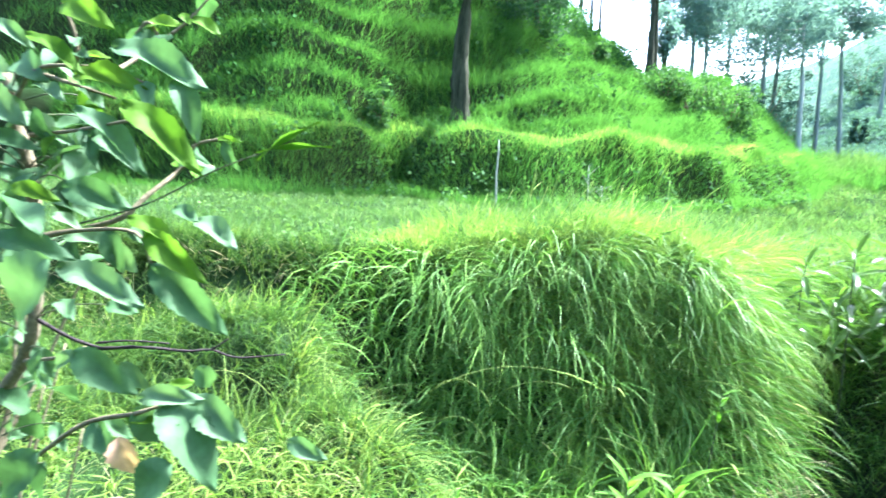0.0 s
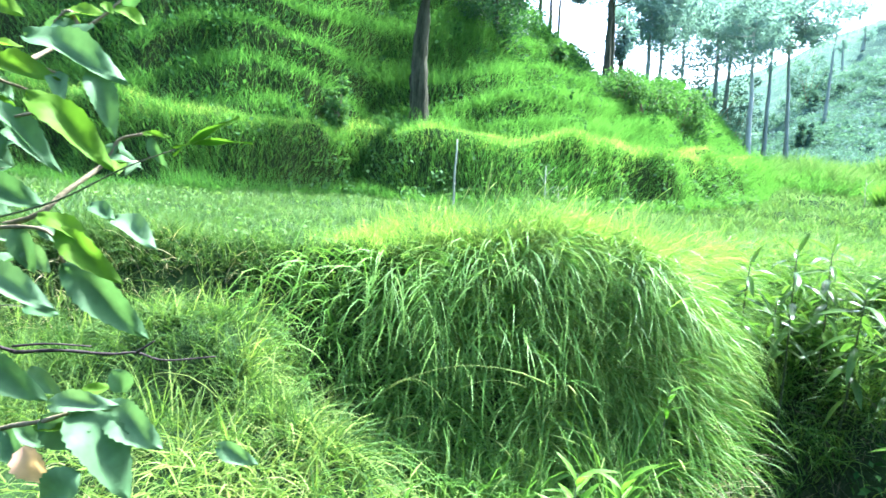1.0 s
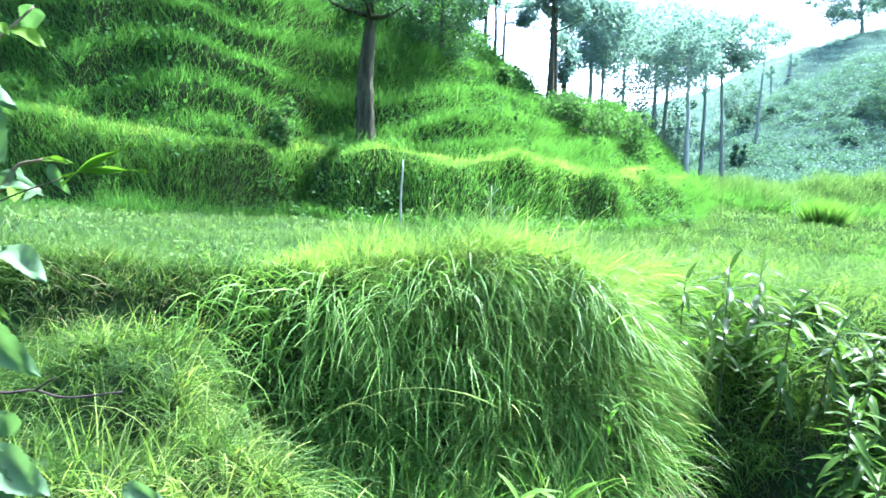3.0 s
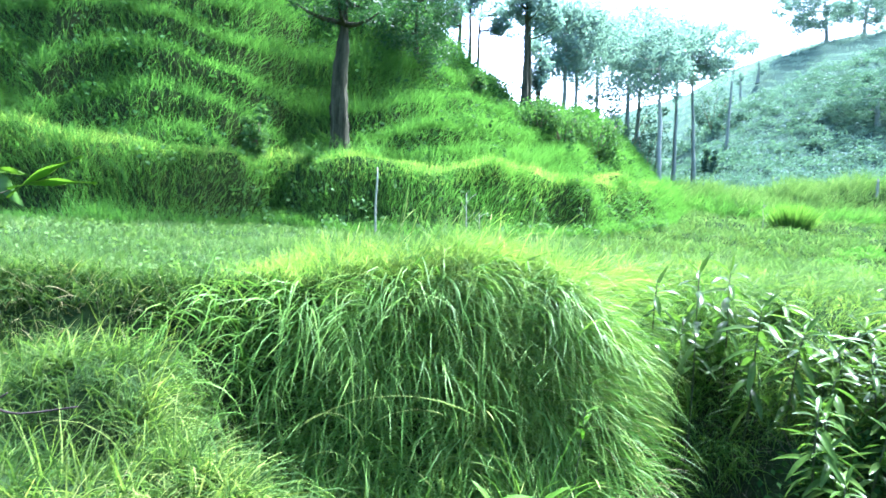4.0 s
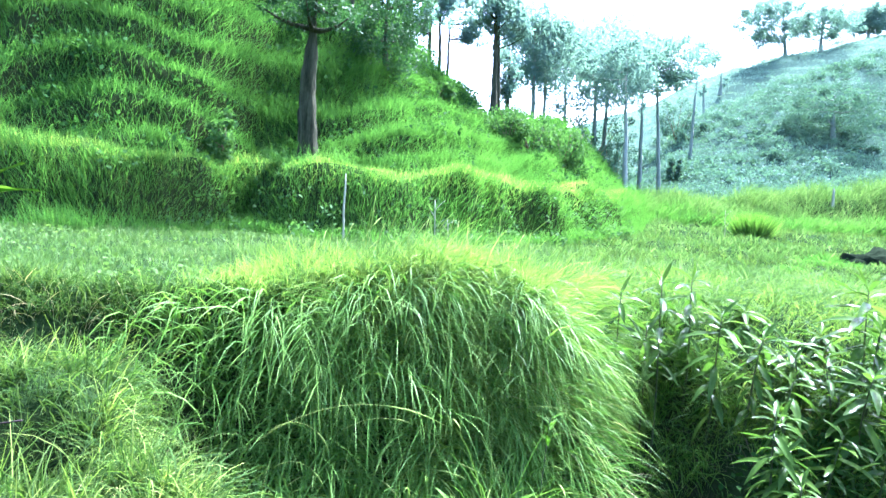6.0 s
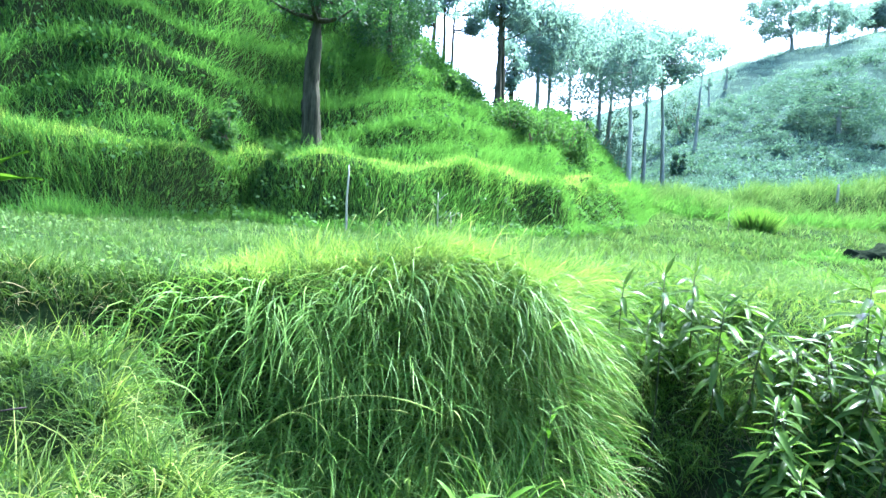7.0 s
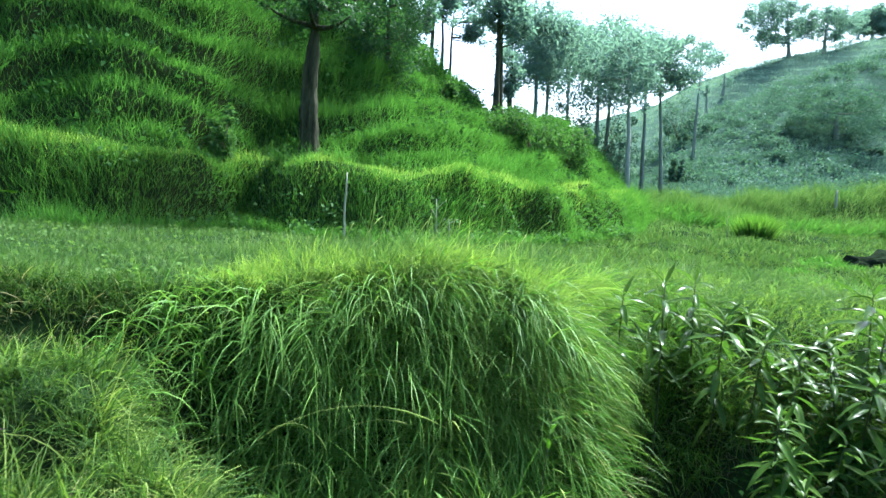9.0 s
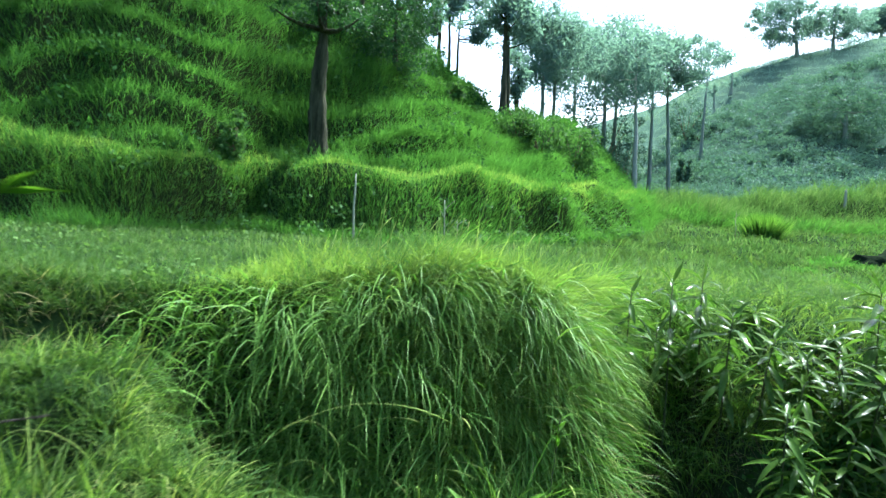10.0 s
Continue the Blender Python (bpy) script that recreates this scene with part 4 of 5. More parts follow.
def herb(x, y, top, count=34, size=0.2, reach=0.75):
    z0 = float(height(x, y)) - 0.02
    tall = top - z0
    h = thing("leafy_herb", (x, y, z0), "tall dark green herb with long narrow glossy leaves", "herb", group="herbs in the hollow")
    lx, ly = rng.normal(0, 0.05, 2)
    line = np.array([(lx * u * u + 0.01 * math.sin(5 * u), ly * u * u, tall * u) for u in np.linspace(0, 1, 9)])
    part("stem", tube_mesh("stem", line, np.linspace(0.008, 0.003, 9), M_stem, 7), h)
    for k in range(count):
        u = 1 - reach * (k / count) ** 1.35
        at = Vector([float(np.interp(u, np.linspace(0, 1, 9), line[:, j])) for j in range(3)])
        ang = k * 2.39996 + rng.normal(0, 0.2)
        rise = math.radians(58 - 62 * min(1, k / (count * 0.22)) + rng.normal(0, 11)) - 0.3 * max(0, k / count - 0.3)
        way = (math.cos(ang) * math.cos(rise), math.sin(ang) * math.cos(rise), math.sin(rise))
        s = size * rng.uniform(0.75, 1.15) * (0.6 + 0.4 * min(1, k / 7))
        ob = part("leaf", herb_leaf[k % 3], h)
        ob.matrix_basis = Matrix.Translation(at) @ turn_to(way, (rng.normal(0, 0.25), rng.normal(0, 0.25), 1)) @ Matrix.Diagonal((s, s, s, 1))


HERBS = [  # x, y, top z
    (1.96, 3.5, 0.21),
    (2.23, 3.45, 0.27),
    (2.48, 3.55, 0.29),
    (2.50, 3.3, 0.12),
    (2.67, 3.2, 0.01),
    (3.06, 3.3, -0.05),
    (3.38, 3.15, 0.33),
    (3.28, 3.0, 0.13),
    (2.93, 3.7, 0.08),
    (3.50, 3.6, -0.04),
    (2.22, 3.6, -0.04),
    (3.04, 2.8, -0.08),
]
for x, y, top in HERBS:
    herb(x, y, top - 0.09, 26 if x < 2.45 else 36, 0.28 if 3.35 < x < 3.4 else 0.22, 0.45 if x < 2.45 else 0.78)
for k in range(13):
    x, y = rng.uniform(2.55, 4.4), rng.uniform(2.6, 3.3)
    herb(x, y, min(float(height(x, y)) + rng.uniform(0.35, 0.8), -0.2), 24, 0.2)

for k in range(16):
    x, y = rng.uniform(2.4, 4.1), rng.uniform(2.45, 2.95)
    herb(x, y, float(height(x, y)) + rng.uniform(0.45, 0.75), 26, 0.19, 0.85)

# ---- lime leaf rosettes at the gully ----
lime_leaf = leaf_mesh("leaf", 1.0, 0.2, M_rosette, 0.85, 0.3, 0.35, rows=7)


def rosette(x, y, top, count, size, label):
    z0 = float(height(x, y)) - 0.02
    r = thing("lime_weed", (x, y, z0), label, "weed", group="lime weeds by the gully")
    line = arch((0, 0, 0), (0.02, -0.02, top - z0), 0.0, 5)
    part("stem", tube_mesh("stem", line, np.linspace(0.005, 0.002, 5), M_stem, 6), r)
    for k in range(count):
        ang, rise = k * 2.39996, math.radians(rng.uniform(15, 70))
        way = (math.cos(ang) * math.cos(rise), math.sin(ang) * math.cos(rise), math.sin(rise))
        s = size * rng.uniform(0.7, 1.1)
        ob = part("leaf", lime_leaf, r)
        ob.matrix_basis = Matrix.Translation((0.02, -0.02, (top - z0) * (0.98 - 0.03 * k))) @ turn_to(way, (0, 0, 1)) @ Matrix.Diagonal((s, s, s, 1))


rosette(0.67, 2.0, -0.45, 12, 0.14, "bright lime green weed with pointed leaves beside the gully")
rosette(0.83, 2.0, -0.47, 12, 0.14, "bright lime green weed with pointed leaves beside the gully")
rosette(1.28, 2.8, -0.42, 8, 0.1, "yellow-green leaf tuft sprouting from the long grass")

# ---- grass stalks that arch out of the mound ----
def stalk(x, y, z, heading, leng, rise, droop, thick=0.003):
    """A single arching stalk: a flat-tapered blade with a seed head."""
    s = thing("grass_stalk", (x, y, z), "pale green arching grass stalk on the mound", "grass stalk", group="arching stalks on the mound")
    d = np.array([math.cos(heading) * math.cos(rise), math.sin(heading) * math.cos(rise), math.sin(rise)])
    pts, at = [np.zeros(3)], np.zeros(3)
    for k in range(10):
        at = at + d * leng / 10
        d = d + np.array([0, 0, -droop])
        d /= np.linalg.norm(d)
        pts.append(at)
    stem = part("stem", tube_mesh("stem", pts[:8], np.linspace(thick, thick * 0.6, 8) * 0.6, M_stalk, 5), s)
    part("seed_head", tube_mesh("seed_head", pts[7:], [thick * 0.6, thick * 1.5, thick * 1.2, thick * 0.2], M_stalk, 6), stem)


for x, y, z, heading, leng, rise, droop in [(-0.15, 2.8, -0.62, -0.05, 1.02, 0.75, 0.14), (-0.04, 2.78, -0.52, 0.1, 0.38, 0.8, 0.28), (0.0, 2.75, -0.66, 0.0, 0.3, 0.6, 0.25),
                                            (0.3, 2.8, -0.5, 0.1, 0.34, 0.5, 0.1), (1.55, 2.85, -0.66, 2.6, 0.55, 1.1, 0.05), (1.2, 2.85, -0.4, -0.3, 0.5, 0.3, 0.22)]:
    stalk(x, y, z, heading, leng, rise, droop)
for k in range(46):
    x = rng.uniform(-0.3, 1.75)
    y = float(field_edge(np.array(x))) - rng.uniform(0.25, 0.5)
    stalk(x, y, float(height(x, y)) + 0.05, rng.uniform(-2.6, -0.4), rng.uniform(0.3, 0.6), rng.uniform(0.5, 1.2), rng.uniform(0.12, 0.3), 0.0026)
for k in range(40):
    x = rng.uniform(0.1, 1.6)
    y = float(field_edge(np.array(x))) + rng.uniform(-0.1, 0.3)
    stalk(x, y, float(height(x, y)), rng.uniform(-1.5, 1.5), rng.uniform(0.25, 0.5), rng.uniform(1.0, 1.5), rng.uniform(0.03, 0.12), 0.002)

# ---- stake, dry stems, boulder, tuft on the meadow ----
z0 = float(height(0.28, 6.0)) - 0.03
stake = thing("stake", (0.28, 6.0, z0), "thin pale weathered stake standing in the meadow", "stake")
part("shaft", tube_mesh("shaft", arch((0, 0, 0), (-0.01, 0.0, 0.7), 0.0, 8) + np.array([0.004, 0, 0]) * np.sin(np.arange(8) * 1.3)[:, None], 0.7 * np.array([0.015, 0.015, 0.0145, 0.014, 0.0135, 0.013, 0.012, 0.008]), M_wood, 8), stake)
for x, y, tall in ((1.25, 6.45, 0.5), (1.4, 6.5, 0.3), (6.9, 9.8, 0.5)):
    z0 = float(height(x, y)) - 0.02
    s = thing("dry_stem", (x, y, z0), "thin dry stem standing before the bank", "dry stem", group="dry stems")
    part("stem", tube_mesh("stem", arch((0, 0, 0), (-0.03, 0, tall), 0.0, 6) + rng.normal(0, 0.006, (6, 3)), np.linspace(0.008, 0.004, 6), M_wood, 6), s)
    for k in range(3):
        part("side_twig", tube_mesh("side_twig", arch((-0.015, 0, tall * (0.4 + 0.2 * k)), (0.08 * (-1) ** k, 0, tall * (0.6 + 0.2 * k)), 0.01, 5), np.linspace(0.004, 0.002, 5), M_wood, 5), s)


def boulder(x, y, size, label):
    bm = bmesh.new()
    bmesh.ops.create_icosphere(bm, subdivisions=4, radius=1.0)
    for v in bm.verts:
        c = v.co
        f = 1 + 0.35 * noise.noise(c * 1.3 + Vector((x, y, 0))) + 0.12 * noise.noise(c * 4.0)
        v.co = Vector((c.x * size[0], c.y * size[1], max(c.z, -0.4) * size[2])) * f
    me = bpy.data.meshes.new("boulder")
    bm.to_mesh(me)
    bm.free()
    me.materials.append(M_rock)
    ob = new("boulder", me)
    ob.location = (x, y, float(height(x, y)) - 0.03)
    tagged(ob, label, "boulder")


boulder(6.85, 6.65, (0.44, 0.3, 0.3), "dark low boulder half sunk in the meadow grass")


def clump(x, y, n, wide, leng, label, rise=1.1, colour=None):
    """A dense tuft of grass standing on its own."""
    px, py = rng.normal(0, wide * 0.45, n), rng.normal(0, wide * 0.45, n)
    way = np.stack([px / wide + rng.normal(0, 0.2, n), py / wide + rng.normal(0, 0.2, n), np.full(n, rise)], 1)
    me = blades("grass_tuft", np.stack([px, py, np.full(n, -0.03)], 1), way, rng.uniform(0.6, 1.0, n) * leng, rng.uniform(0.006, 0.012, n) * (1 + 0.02 * y), rng.uniform(0.15, 0.45, n) * 1.1 / rise, colour or M_hill)
    ob = new("grass_tuft", me)
    ob.location = (x, y, float(height(x, y)))
    tagged(ob, label, "grass tuft", group="tufts on the meadow")


clump(7.4, 9.75, 3200, 0.19, 0.56, "dense rounded green grass tuft on the meadow", 2.6, M_mound)
clump(5.9, 6.3, 700, 0.2, 0.16, "low dark green grass tuft beside the boulder")
clump(4.45, 4.68, 1300, 0.28, 0.26, "low dark green grass hummock at the herb hollow's edge", 1.1, M_mound)
clump(6.3, 6.35, 400, 0.15, 0.14, "low dark green grass tuft beside the boulder")
for x, y in ((5.35, 6.2), (5.85, 6.55), (6.3, 6.85)):
    clump(x, y, 500, 0.22, 0.17, "low dark green grass hummock beside the boulder")
for k in range(13):
    x = 9.7 + 0.7 * k + rng.uniform(-0.3, 0.3)
    clump(x, float(row_foot(x)) + rng.uniform(-0.2, 0.3), 420, rng.uniform(0.25, 0.45), rng.uniform(0.45, 0.85), "dense green grass tuft at the foot of the upper terrace")
z0 = float(height(12.0, 13.2)) - 0.03
stub = thing("stump", (12.0, 13.2, z0), "pale weathered stub standing before the tall grass", "stump")
part("shaft", tube_mesh("shaft", arch((0, 0, 0), (-0.03, 0.0, 0.5), 0.0, 6), np.array([0.04, 0.036, 0.034, 0.03, 0.028, 0.02]), M_wood, 9), stub)

# ---- shrub beside the path ----
HIGH_LEAVES = [
    (-0.333, 0.72, 0.705, -0.206, 0.694, 0.666, 0.34, 'g'),
    (-0.253, 0.6, 0.635, -0.167, 0.593, 0.582, 0.36, 'y'),
    (-0.248, 0.7, 0.669, -0.21, 0.682, 0.612, 0.45, 'g'),
    (-0.424, 0.7, 0.71, -0.352, 0.696, 0.681, 0.35, 'y'),
    (-0.461, 0.7, 0.723, -0.416, 0.698, 0.7, 0.4, 'g'),
    (-0.393, 0.72, 0.75, -0.324, 0.684, 0.731, 0.45, 'y'),
    (-0.382, 0.72, 0.67, -0.277, 0.681, 0.662, 0.3, 'y'),
    (-0.336, 0.65, 0.628, -0.254, 0.66, 0.573, 0.3, 'g'),
    (-0.35, 0.7, 0.605, -0.279, 0.676, 0.574, 0.3, 'g'),
    (-0.454, 0.75, 0.656, -0.398, 0.724, 0.643, 0.4, 'g'),
    (-0.356, 0.7, 0.634, -0.338, 0.72, 0.612, 0.45, 'y'),
    (-0.455, 0.75, 0.629, -0.43, 0.738, 0.58, 0.45, 'g'),
]
MIDDLE_LEAVES = [
    (-0.373, 0.68, 0.539, -0.297, 0.69, 0.52, 0.5, 'g'),
    (-0.45, 0.7, 0.533, -0.392, 0.689, 0.527, 0.4, 'y'),
    (-0.284, 0.66, 0.511, -0.222, 0.658, 0.487, 0.4, 'y'),
    (-0.265, 0.66, 0.496, -0.189, 0.629, 0.456, 0.35, 'y'),
    (-0.259, 0.66, 0.458, -0.168, 0.658, 0.384, 0.36, 'g'),
    (-0.32, 0.68, 0.476, -0.29, 0.692, 0.441, 0.5, 'g'),
    (-0.34, 0.62, 0.459, -0.238, 0.611, 0.427, 0.34, 'g'),
    (-0.392, 0.6, 0.489, -0.315, 0.604, 0.479, 0.4, 'g'),
    (-0.26, 0.5, 0.492, -0.326, 0.5, 0.423, 0.7, 'g'),
    (-0.407, 0.62, 0.528, -0.326, 0.584, 0.506, 0.5, 'g'),
    (-0.271, 0.86, 0.603, -0.231, 0.865, 0.603, 0.25, 'y'),
    (-0.259, 0.86, 0.599, -0.239, 0.855, 0.561, 0.4, 'g'),
]
SMALL_LEAVES = [
    (-0.244, 0.69, 0.522, -0.208, 0.668, 0.513, 0.5, 'g'),
    (-0.217, 0.69, 0.509, -0.159, 0.652, 0.498, 0.45, 'g'),
    (-0.366, 0.86, 0.757, -0.354, 0.872, 0.736, 0.35, 'y'),
    (-0.315, 0.85, 0.769, -0.297, 0.838, 0.758, 0.6, 'y'),
    (-0.504, 0.75, 0.548, -0.462, 0.753, 0.529, 0.5, 'g'),
    (-0.449, 0.75, 0.601, -0.406, 0.763, 0.59, 0.4, 'g'),
    (-0.515, 0.78, 0.642, -0.484, 0.783, 0.611, 0.5, 'g'),
    (-0.402, 0.7, 0.502, -0.371, 0.715, 0.489, 0.5, 'g'),
]
LOW_LEAVES = [
    (-0.311, 0.6, 0.371, -0.245, 0.584, 0.339, 0.5, 'g'),
    (-0.27, 0.62, 0.356, -0.245, 0.628, 0.321, 0.5, 'g'),
    (-0.24, 0.6, 0.325, -0.171, 0.587, 0.34, 0.35, 'g'),
    (-0.219, 0.62, 0.328, -0.194, 0.636, 0.337, 0.5, 'y'),
    (-0.245, 0.6, 0.313, -0.208, 0.613, 0.272, 0.75, 'g'),
    (-0.328, 0.65, 0.266, -0.285, 0.616, 0.249, 0.6, 'g'),
    (-0.21, 0.59, 0.323, -0.131, 0.558, 0.272, 0.55, 'g'),
    (-0.187, 0.61, 0.325, -0.118, 0.583, 0.295, 0.5, 'g'),
    (-0.189, 0.63, 0.355, -0.179, 0.648, 0.318, 0.6, 'g'),
    (-0.178, 0.55, 0.281, -0.225, 0.536, 0.243, 0.7, 'g'),
    (-0.354, 0.6, 0.252, -0.407, 0.598, 0.188, 0.6, 'g'),
    (-0.138, 0.8, 0.187, -0.08, 0.778, 0.177, 0.45, 'g'),
]
SHRUB_TWIGS = [
    (0.011, 0.008, [(-0.529, 0.8, 0.672), (-0.518, 0.8, 0.606), (-0.502, 0.8, 0.547), (-0.513, 0.82, 0.45), (-0.52, 0.82, 0.334), (-0.556, 0.84, 0.256), (-0.65, 0.88, 0.12), (-0.71, 0.9, -0.2), (-0.74, 0.92, -0.85)]),
    (0.003, 0.0015, [(-0.524, 0.8, 0.628), (-0.46, 0.76, 0.674), (-0.388, 0.73, 0.68), (-0.34, 0.72, 0.676), (-0.285, 0.7, 0.663)]),
    (0.003, 0.0015, [(-0.46, 0.76, 0.674), (-0.389, 0.73, 0.658), (-0.319, 0.7, 0.643)]),
    (0.003, 0.0015, [(-0.392, 0.74, 0.665), (-0.384, 0.73, 0.711), (-0.393, 0.72, 0.75)]),
    (0.0045, 0.002, [(-0.513, 0.82, 0.45), (-0.374, 0.78, 0.487), (-0.337, 0.8, 0.523), (-0.312, 0.85, 0.562), (-0.3, 0.86, 0.592), (-0.267, 0.86, 0.603)]),
    (0.003, 0.0015, [(-0.312, 0.85, 0.562), (-0.277, 0.87, 0.564)]),
    (0.003, 0.0015, [(-0.513, 0.82, 0.45), (-0.361, 0.7, 0.486), (-0.281, 0.67, 0.492), (-0.256, 0.66, 0.458)]),
    (0.003, 0.0015, [(-0.498, 0.8, 0.593), (-0.384, 0.72, 0.603), (-0.25, 0.62, 0.619)]),
    (0.003, 0.0015, [(-0.352, 0.75, 0.676), (-0.351, 0.83, 0.715), (-0.343, 0.85, 0.731), (-0.312, 0.86, 0.76), (-0.283, 0.87, 0.797)]),
    (0.003, 0.0015, [(-0.343, 0.85, 0.731), (-0.365, 0.86, 0.757), (-0.385, 0.86, 0.741)]),
    (0.004, 0.002, [(-0.666, 0.88, 0.0), (-0.468, 0.75, 0.161), (-0.341, 0.66, 0.259), (-0.244, 0.6, 0.307), (-0.206, 0.6, 0.323)]),
    (0.003, 0.0015, [(-0.556, 0.84, 0.256), (-0.395, 0.7, 0.324), (-0.325, 0.64, 0.362)]),
    (0.003, 0.0015, [(-0.206, 0.6, 0.323), (-0.186, 0.61, 0.325)]),
]
DEAD_TWIGS = [[(-0.409, 0.8, 0.301), (-0.35, 0.8, 0.308), (-0.289, 0.81, 0.304), (-0.257, 0.82, 0.305), (-0.223, 0.83, 0.293), (-0.156, 0.84, 0.3)], [(-0.414, 0.8, 0.309), (-0.366, 0.8, 0.316), (-0.314, 0.81, 0.313)], [(-0.257, 0.82, 0.305), (-0.232, 0.82, 0.324)]]
SLIM_LEAVES = [[(-0.122, 0.62, 0.593), (-0.093, 0.62, 0.605), (-0.069, 0.62, 0.612), (-0.047, 0.62, 0.609)], [(-0.122, 0.62, 0.585), (-0.098, 0.62, 0.602), (-0.081, 0.62, 0.619), (-0.062, 0.62, 0.632)]]

shrub = thing("shrub", (-0.74, 0.92, -0.88), "leafy green shrub with serrated leaves beside the path", "shrub")
SHIFT = Matrix.Translation((0.74, -0.92, 0.88))


def softened(points, n=5):
    """More points on a smooth line through the given ones."""
    p = np.array(points, float)
    p = np.vstack([2 * p[0] - p[1], p, 2 * p[-1] - p[-2]])
    out = []
    for k in range(1, len(p) - 2):
        for u in np.linspace(0, 1, n, endpoint=False):
            a, b, c, d = p[k - 1:k + 3]
            out.append(0.5 * (2 * b + (c - a) * u + (2 * a - 5 * b + 4 * c - d) * u * u + (3 * b - a - 3 * c + d) * u ** 3))
    return np.array(out + [p[-2]])


def twig(name, r0, r1, points, parent, material, offset):
    line = softened(points) + np.array(offset)
    return part(name, tube_mesh(name, line, np.linspace(r0, r1, len(line)) * (1 + 0.12 * np.sin(np.arange(len(line)) * 2.1)), material, 7), parent)


twig_lines = []


def holder(a):
    """The twig that passes nearest to a."""
    return min(twig_lines, key=lambda t: np.min(np.linalg.norm(t[1] - np.array(a), axis=1)))[0]


for r0, r1, points in SHRUB_TWIGS:
    main = r0 > 0.0105
    made = twig("main_stem" if main else "twig", r1 if main else r0, r0 if main else r1, points, shrub, M_twig, (0.74, -0.92, 0.88))
    twig_lines.append((made, softened(points)))
shrub_leaf = {"g": [leaf_mesh("leaf", 1.0, 1.0, M_shrub, 0.75, c, 0.25, 0.05, rows=20) for c in (0.1, 0.25, 0.4)], "y": [leaf_mesh("leaf", 1.0, 1.0, M_shrub_y, 0.75, c, 0.2, 0.05, rows=14) for c in (0.1, 0.25)]}
for k, (bx, by, bz, tx, ty, tz, w, kind) in enumerate(HIGH_LEAVES + MIDDLE_LEAVES + SMALL_LEAVES + LOW_LEAVES):
    a, b = Vector((bx, by, bz)), Vector((tx, ty, tz))
    leng = (b - a).length
    ob = part("leaf", shrub_leaf[kind][k % len(shrub_leaf[kind])], holder(a))
    ob.matrix_basis = SHIFT @ Matrix.Translation(a) @ turn_to(b - a, (rng.normal(0, 0.3), -0.75 + rng.normal(0, 0.3), 0.7)) @ Matrix.Diagonal((leng, leng * w * 0.95, leng, 1))
for r0, r1, points in SHRUB_TWIGS[1:]:
    line = softened(points)
    for k in range(3):
        a = Vector(line[rng.integers(len(line) // 3, len(line))])
        way = (rng.normal(0.3, 0.7), rng.normal(-0.2, 0.5), rng.normal(-0.35, 0.4))
        s = rng.uniform(0.03, 0.055)
        ob = part("leaf", shrub_leaf["g" if k else "y"][k % 2], holder(a))
        ob.matrix_basis = SHIFT @ Matrix.Translation(a) @ turn_to(way, (rng.normal(0, 0.3), -0.6, 0.8)) @ Matrix.Diagonal((s, s * rng.uniform(0.4, 0.6), s, 1))
STEM = np.array(SHRUB_TWIGS[0][2][::-1])
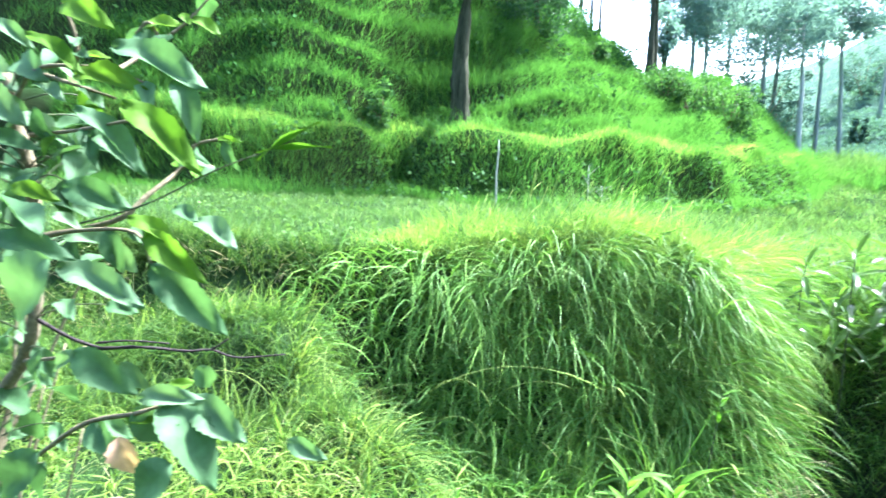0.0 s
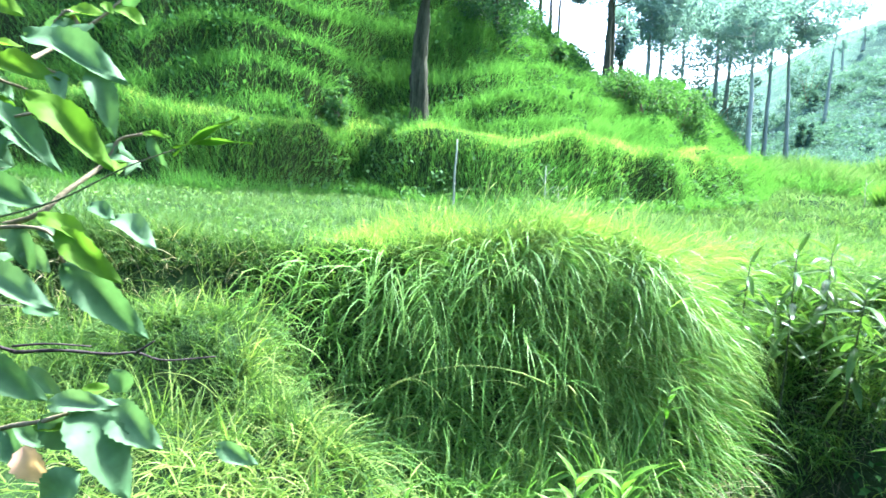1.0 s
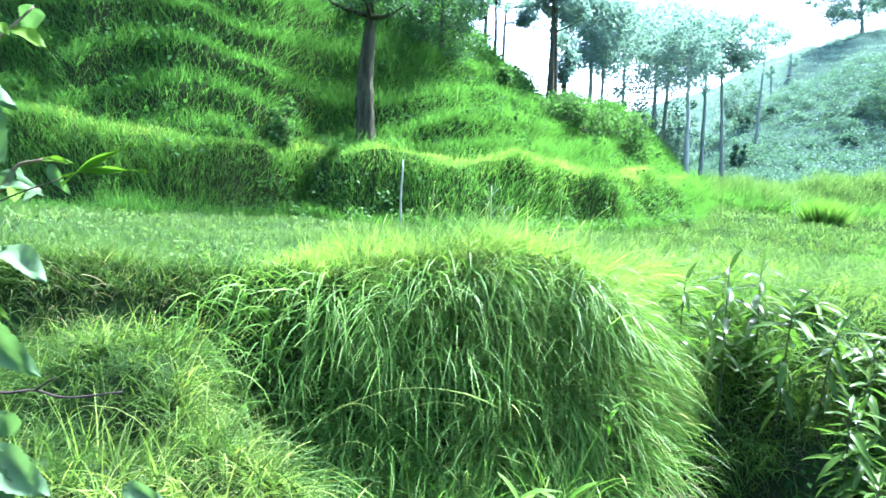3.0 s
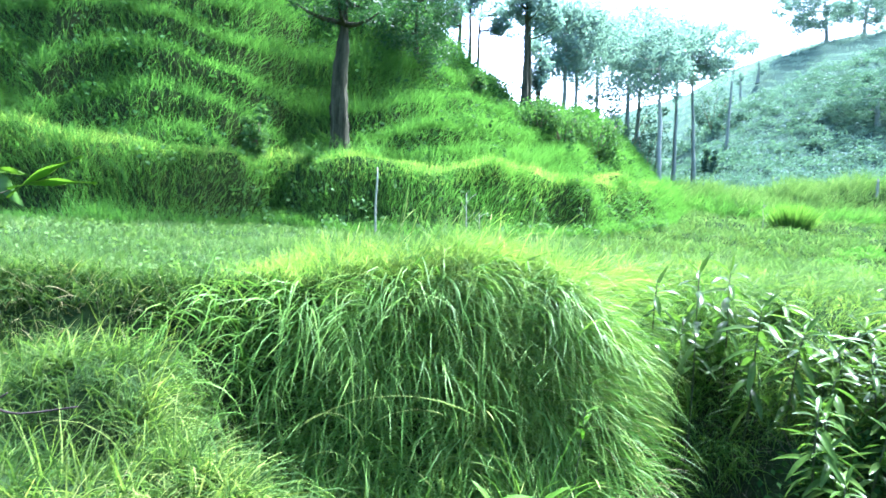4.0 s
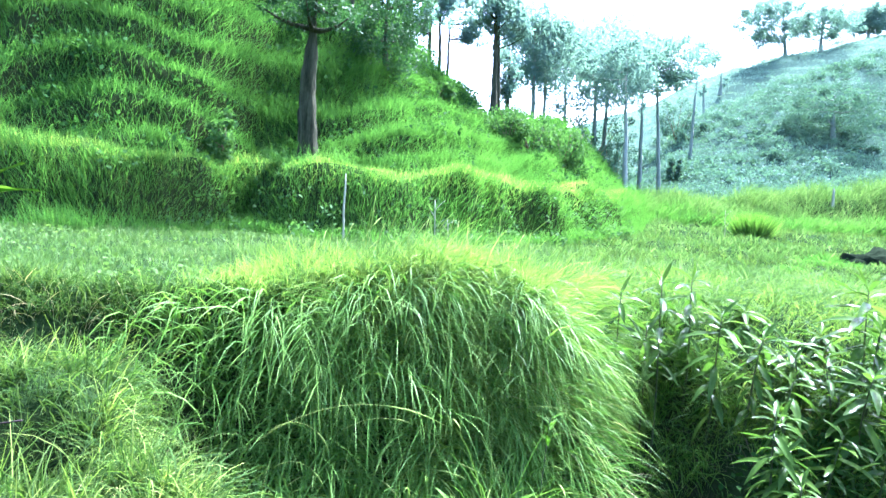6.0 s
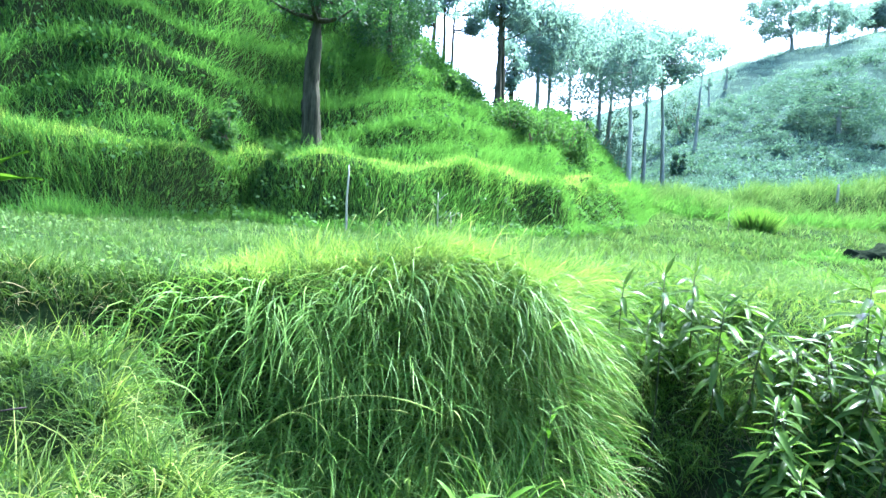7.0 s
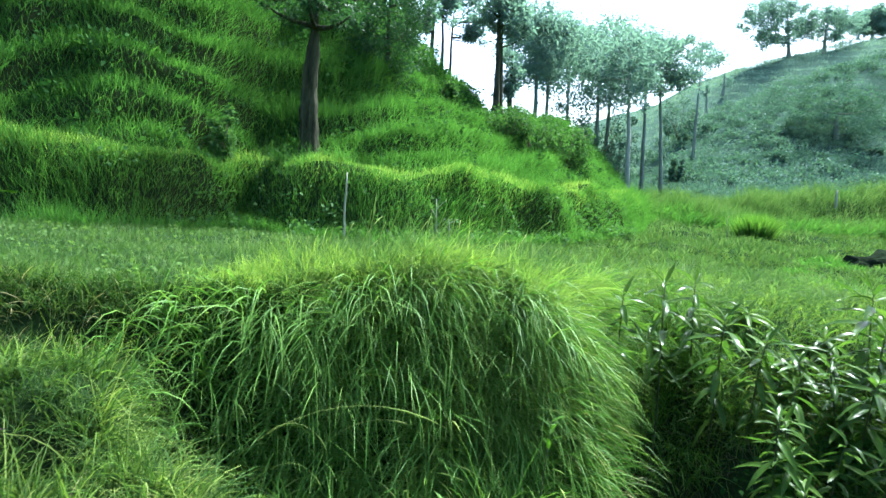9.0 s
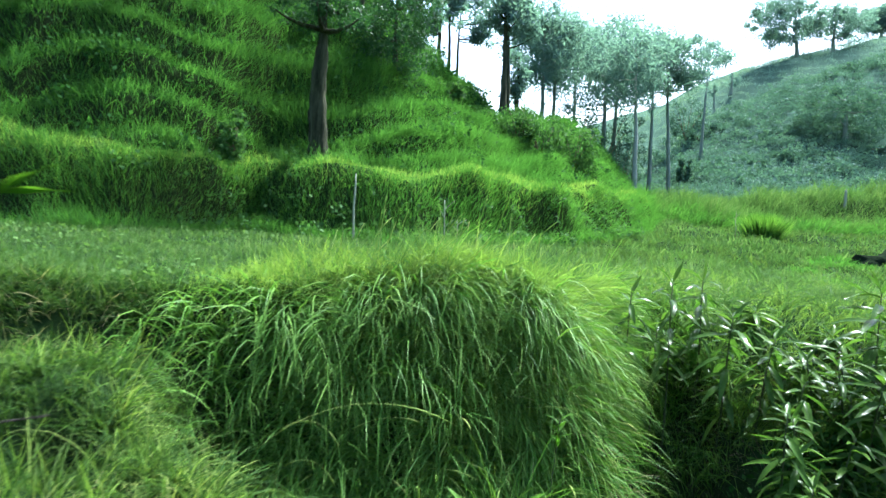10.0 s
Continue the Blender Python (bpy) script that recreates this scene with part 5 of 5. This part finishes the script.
for k in range(90):
    z = rng.uniform(-0.3, 0.68)
    stem = Vector([float(np.interp(z, STEM[:, 2], STEM[:, j])) for j in range(3)])
    a = stem + Vector((rng.uniform(-0.09, 0.1), rng.uniform(-0.1, 0.1), rng.uniform(0.01, 0.06)))
    way = (rng.normal(0.3, 0.7), rng.normal(-0.2, 0.5), rng.normal(-0.35, 0.4))
    s = rng.uniform(0.05, 0.08)
    part("leaf_stalk", tube_mesh("leaf_stalk", arch(stem, a, 0.01), np.linspace(0.0015, 0.0009, 6), M_stem, 5), shrub).matrix_basis = SHIFT
    ob = part("leaf", shrub_leaf["g"][k % 3], shrub)
    ob.matrix_basis = SHIFT @ Matrix.Translation(a) @ turn_to(way, (rng.normal(0, 0.3), -0.6, 0.8)) @ Matrix.Diagonal((s, s * rng.uniform(0.4, 0.55), s, 1))
# brown older stems low in the shrub
for k in range(16):
    z = rng.uniform(-0.6, 0.05)
    a = np.array([np.interp(z, STEM[:, 2], STEM[:, j]) for j in range(3)])
    b = a + np.array([rng.uniform(-0.05, 0.24), rng.uniform(-0.08, 0.12), rng.uniform(0.25, 0.5)])
    mid = (a + b) / 2 + rng.normal(0, 0.025, 3)
    twig("twig", 0.0045, 0.0015, [tuple(a), tuple(mid), tuple(b)], shrub, M_twig, (0.74, -0.92, 0.88))
slim_leaf = leaf_mesh("leaf", 1.0, 1.0, M_shrub_y, 0.9, 0.15, 0.2, rows=10)
for a, *_, b in SLIM_LEAVES:
    a, b = Vector(a), Vector(b)
    ob = part("leaf", slim_leaf, shrub, "slim yellow-green leaf")
    ob.matrix_basis = SHIFT @ Matrix.Translation(a) @ turn_to(b - a, (0, -0.6, 0.8)) @ Matrix.Diagonal(((b - a).length, 0.0022, 0.05, 1))
twig("twig", 0.0012, 0.0007, [(-0.34, 0.66, 0.5), (-0.25, 0.64, 0.53), (-0.17, 0.62, 0.57), (-0.12, 0.62, 0.592)], shrub, M_stem, (0.74, -0.92, 0.88))
dead = part("dead_leaf", leaf_mesh("dead_leaf", 0.05, 0.03, M_deadleaf, 0.7, 0.5, 0.8, 0.08, rows=12), shrub, "curled pinkish-brown dead leaf")
dead.matrix_basis = SHIFT @ Matrix.Translation((-0.25, 0.58, 0.29)) @ turn_to((0.3, -0.1, -1), (0.3, -1, 0))
dead_branch = thing("dead_branch", (-0.409, 0.8, 0.301), "thin black leafless dead twig caught in the shrub", "dead twig")
for k, points in enumerate(DEAD_TWIGS):
    twig("twig", 0.0026 if k == 0 else 0.0018, 0.0011, points, dead_branch, M_deadtwig, (0.409, -0.8, -0.301))
twig("twig", 0.003, 0.0026, [(-0.515, 0.82, 0.33), (-0.46, 0.81, 0.31), (-0.409, 0.8, 0.301)], dead_branch, M_deadtwig, (0.409, -0.8, -0.301))
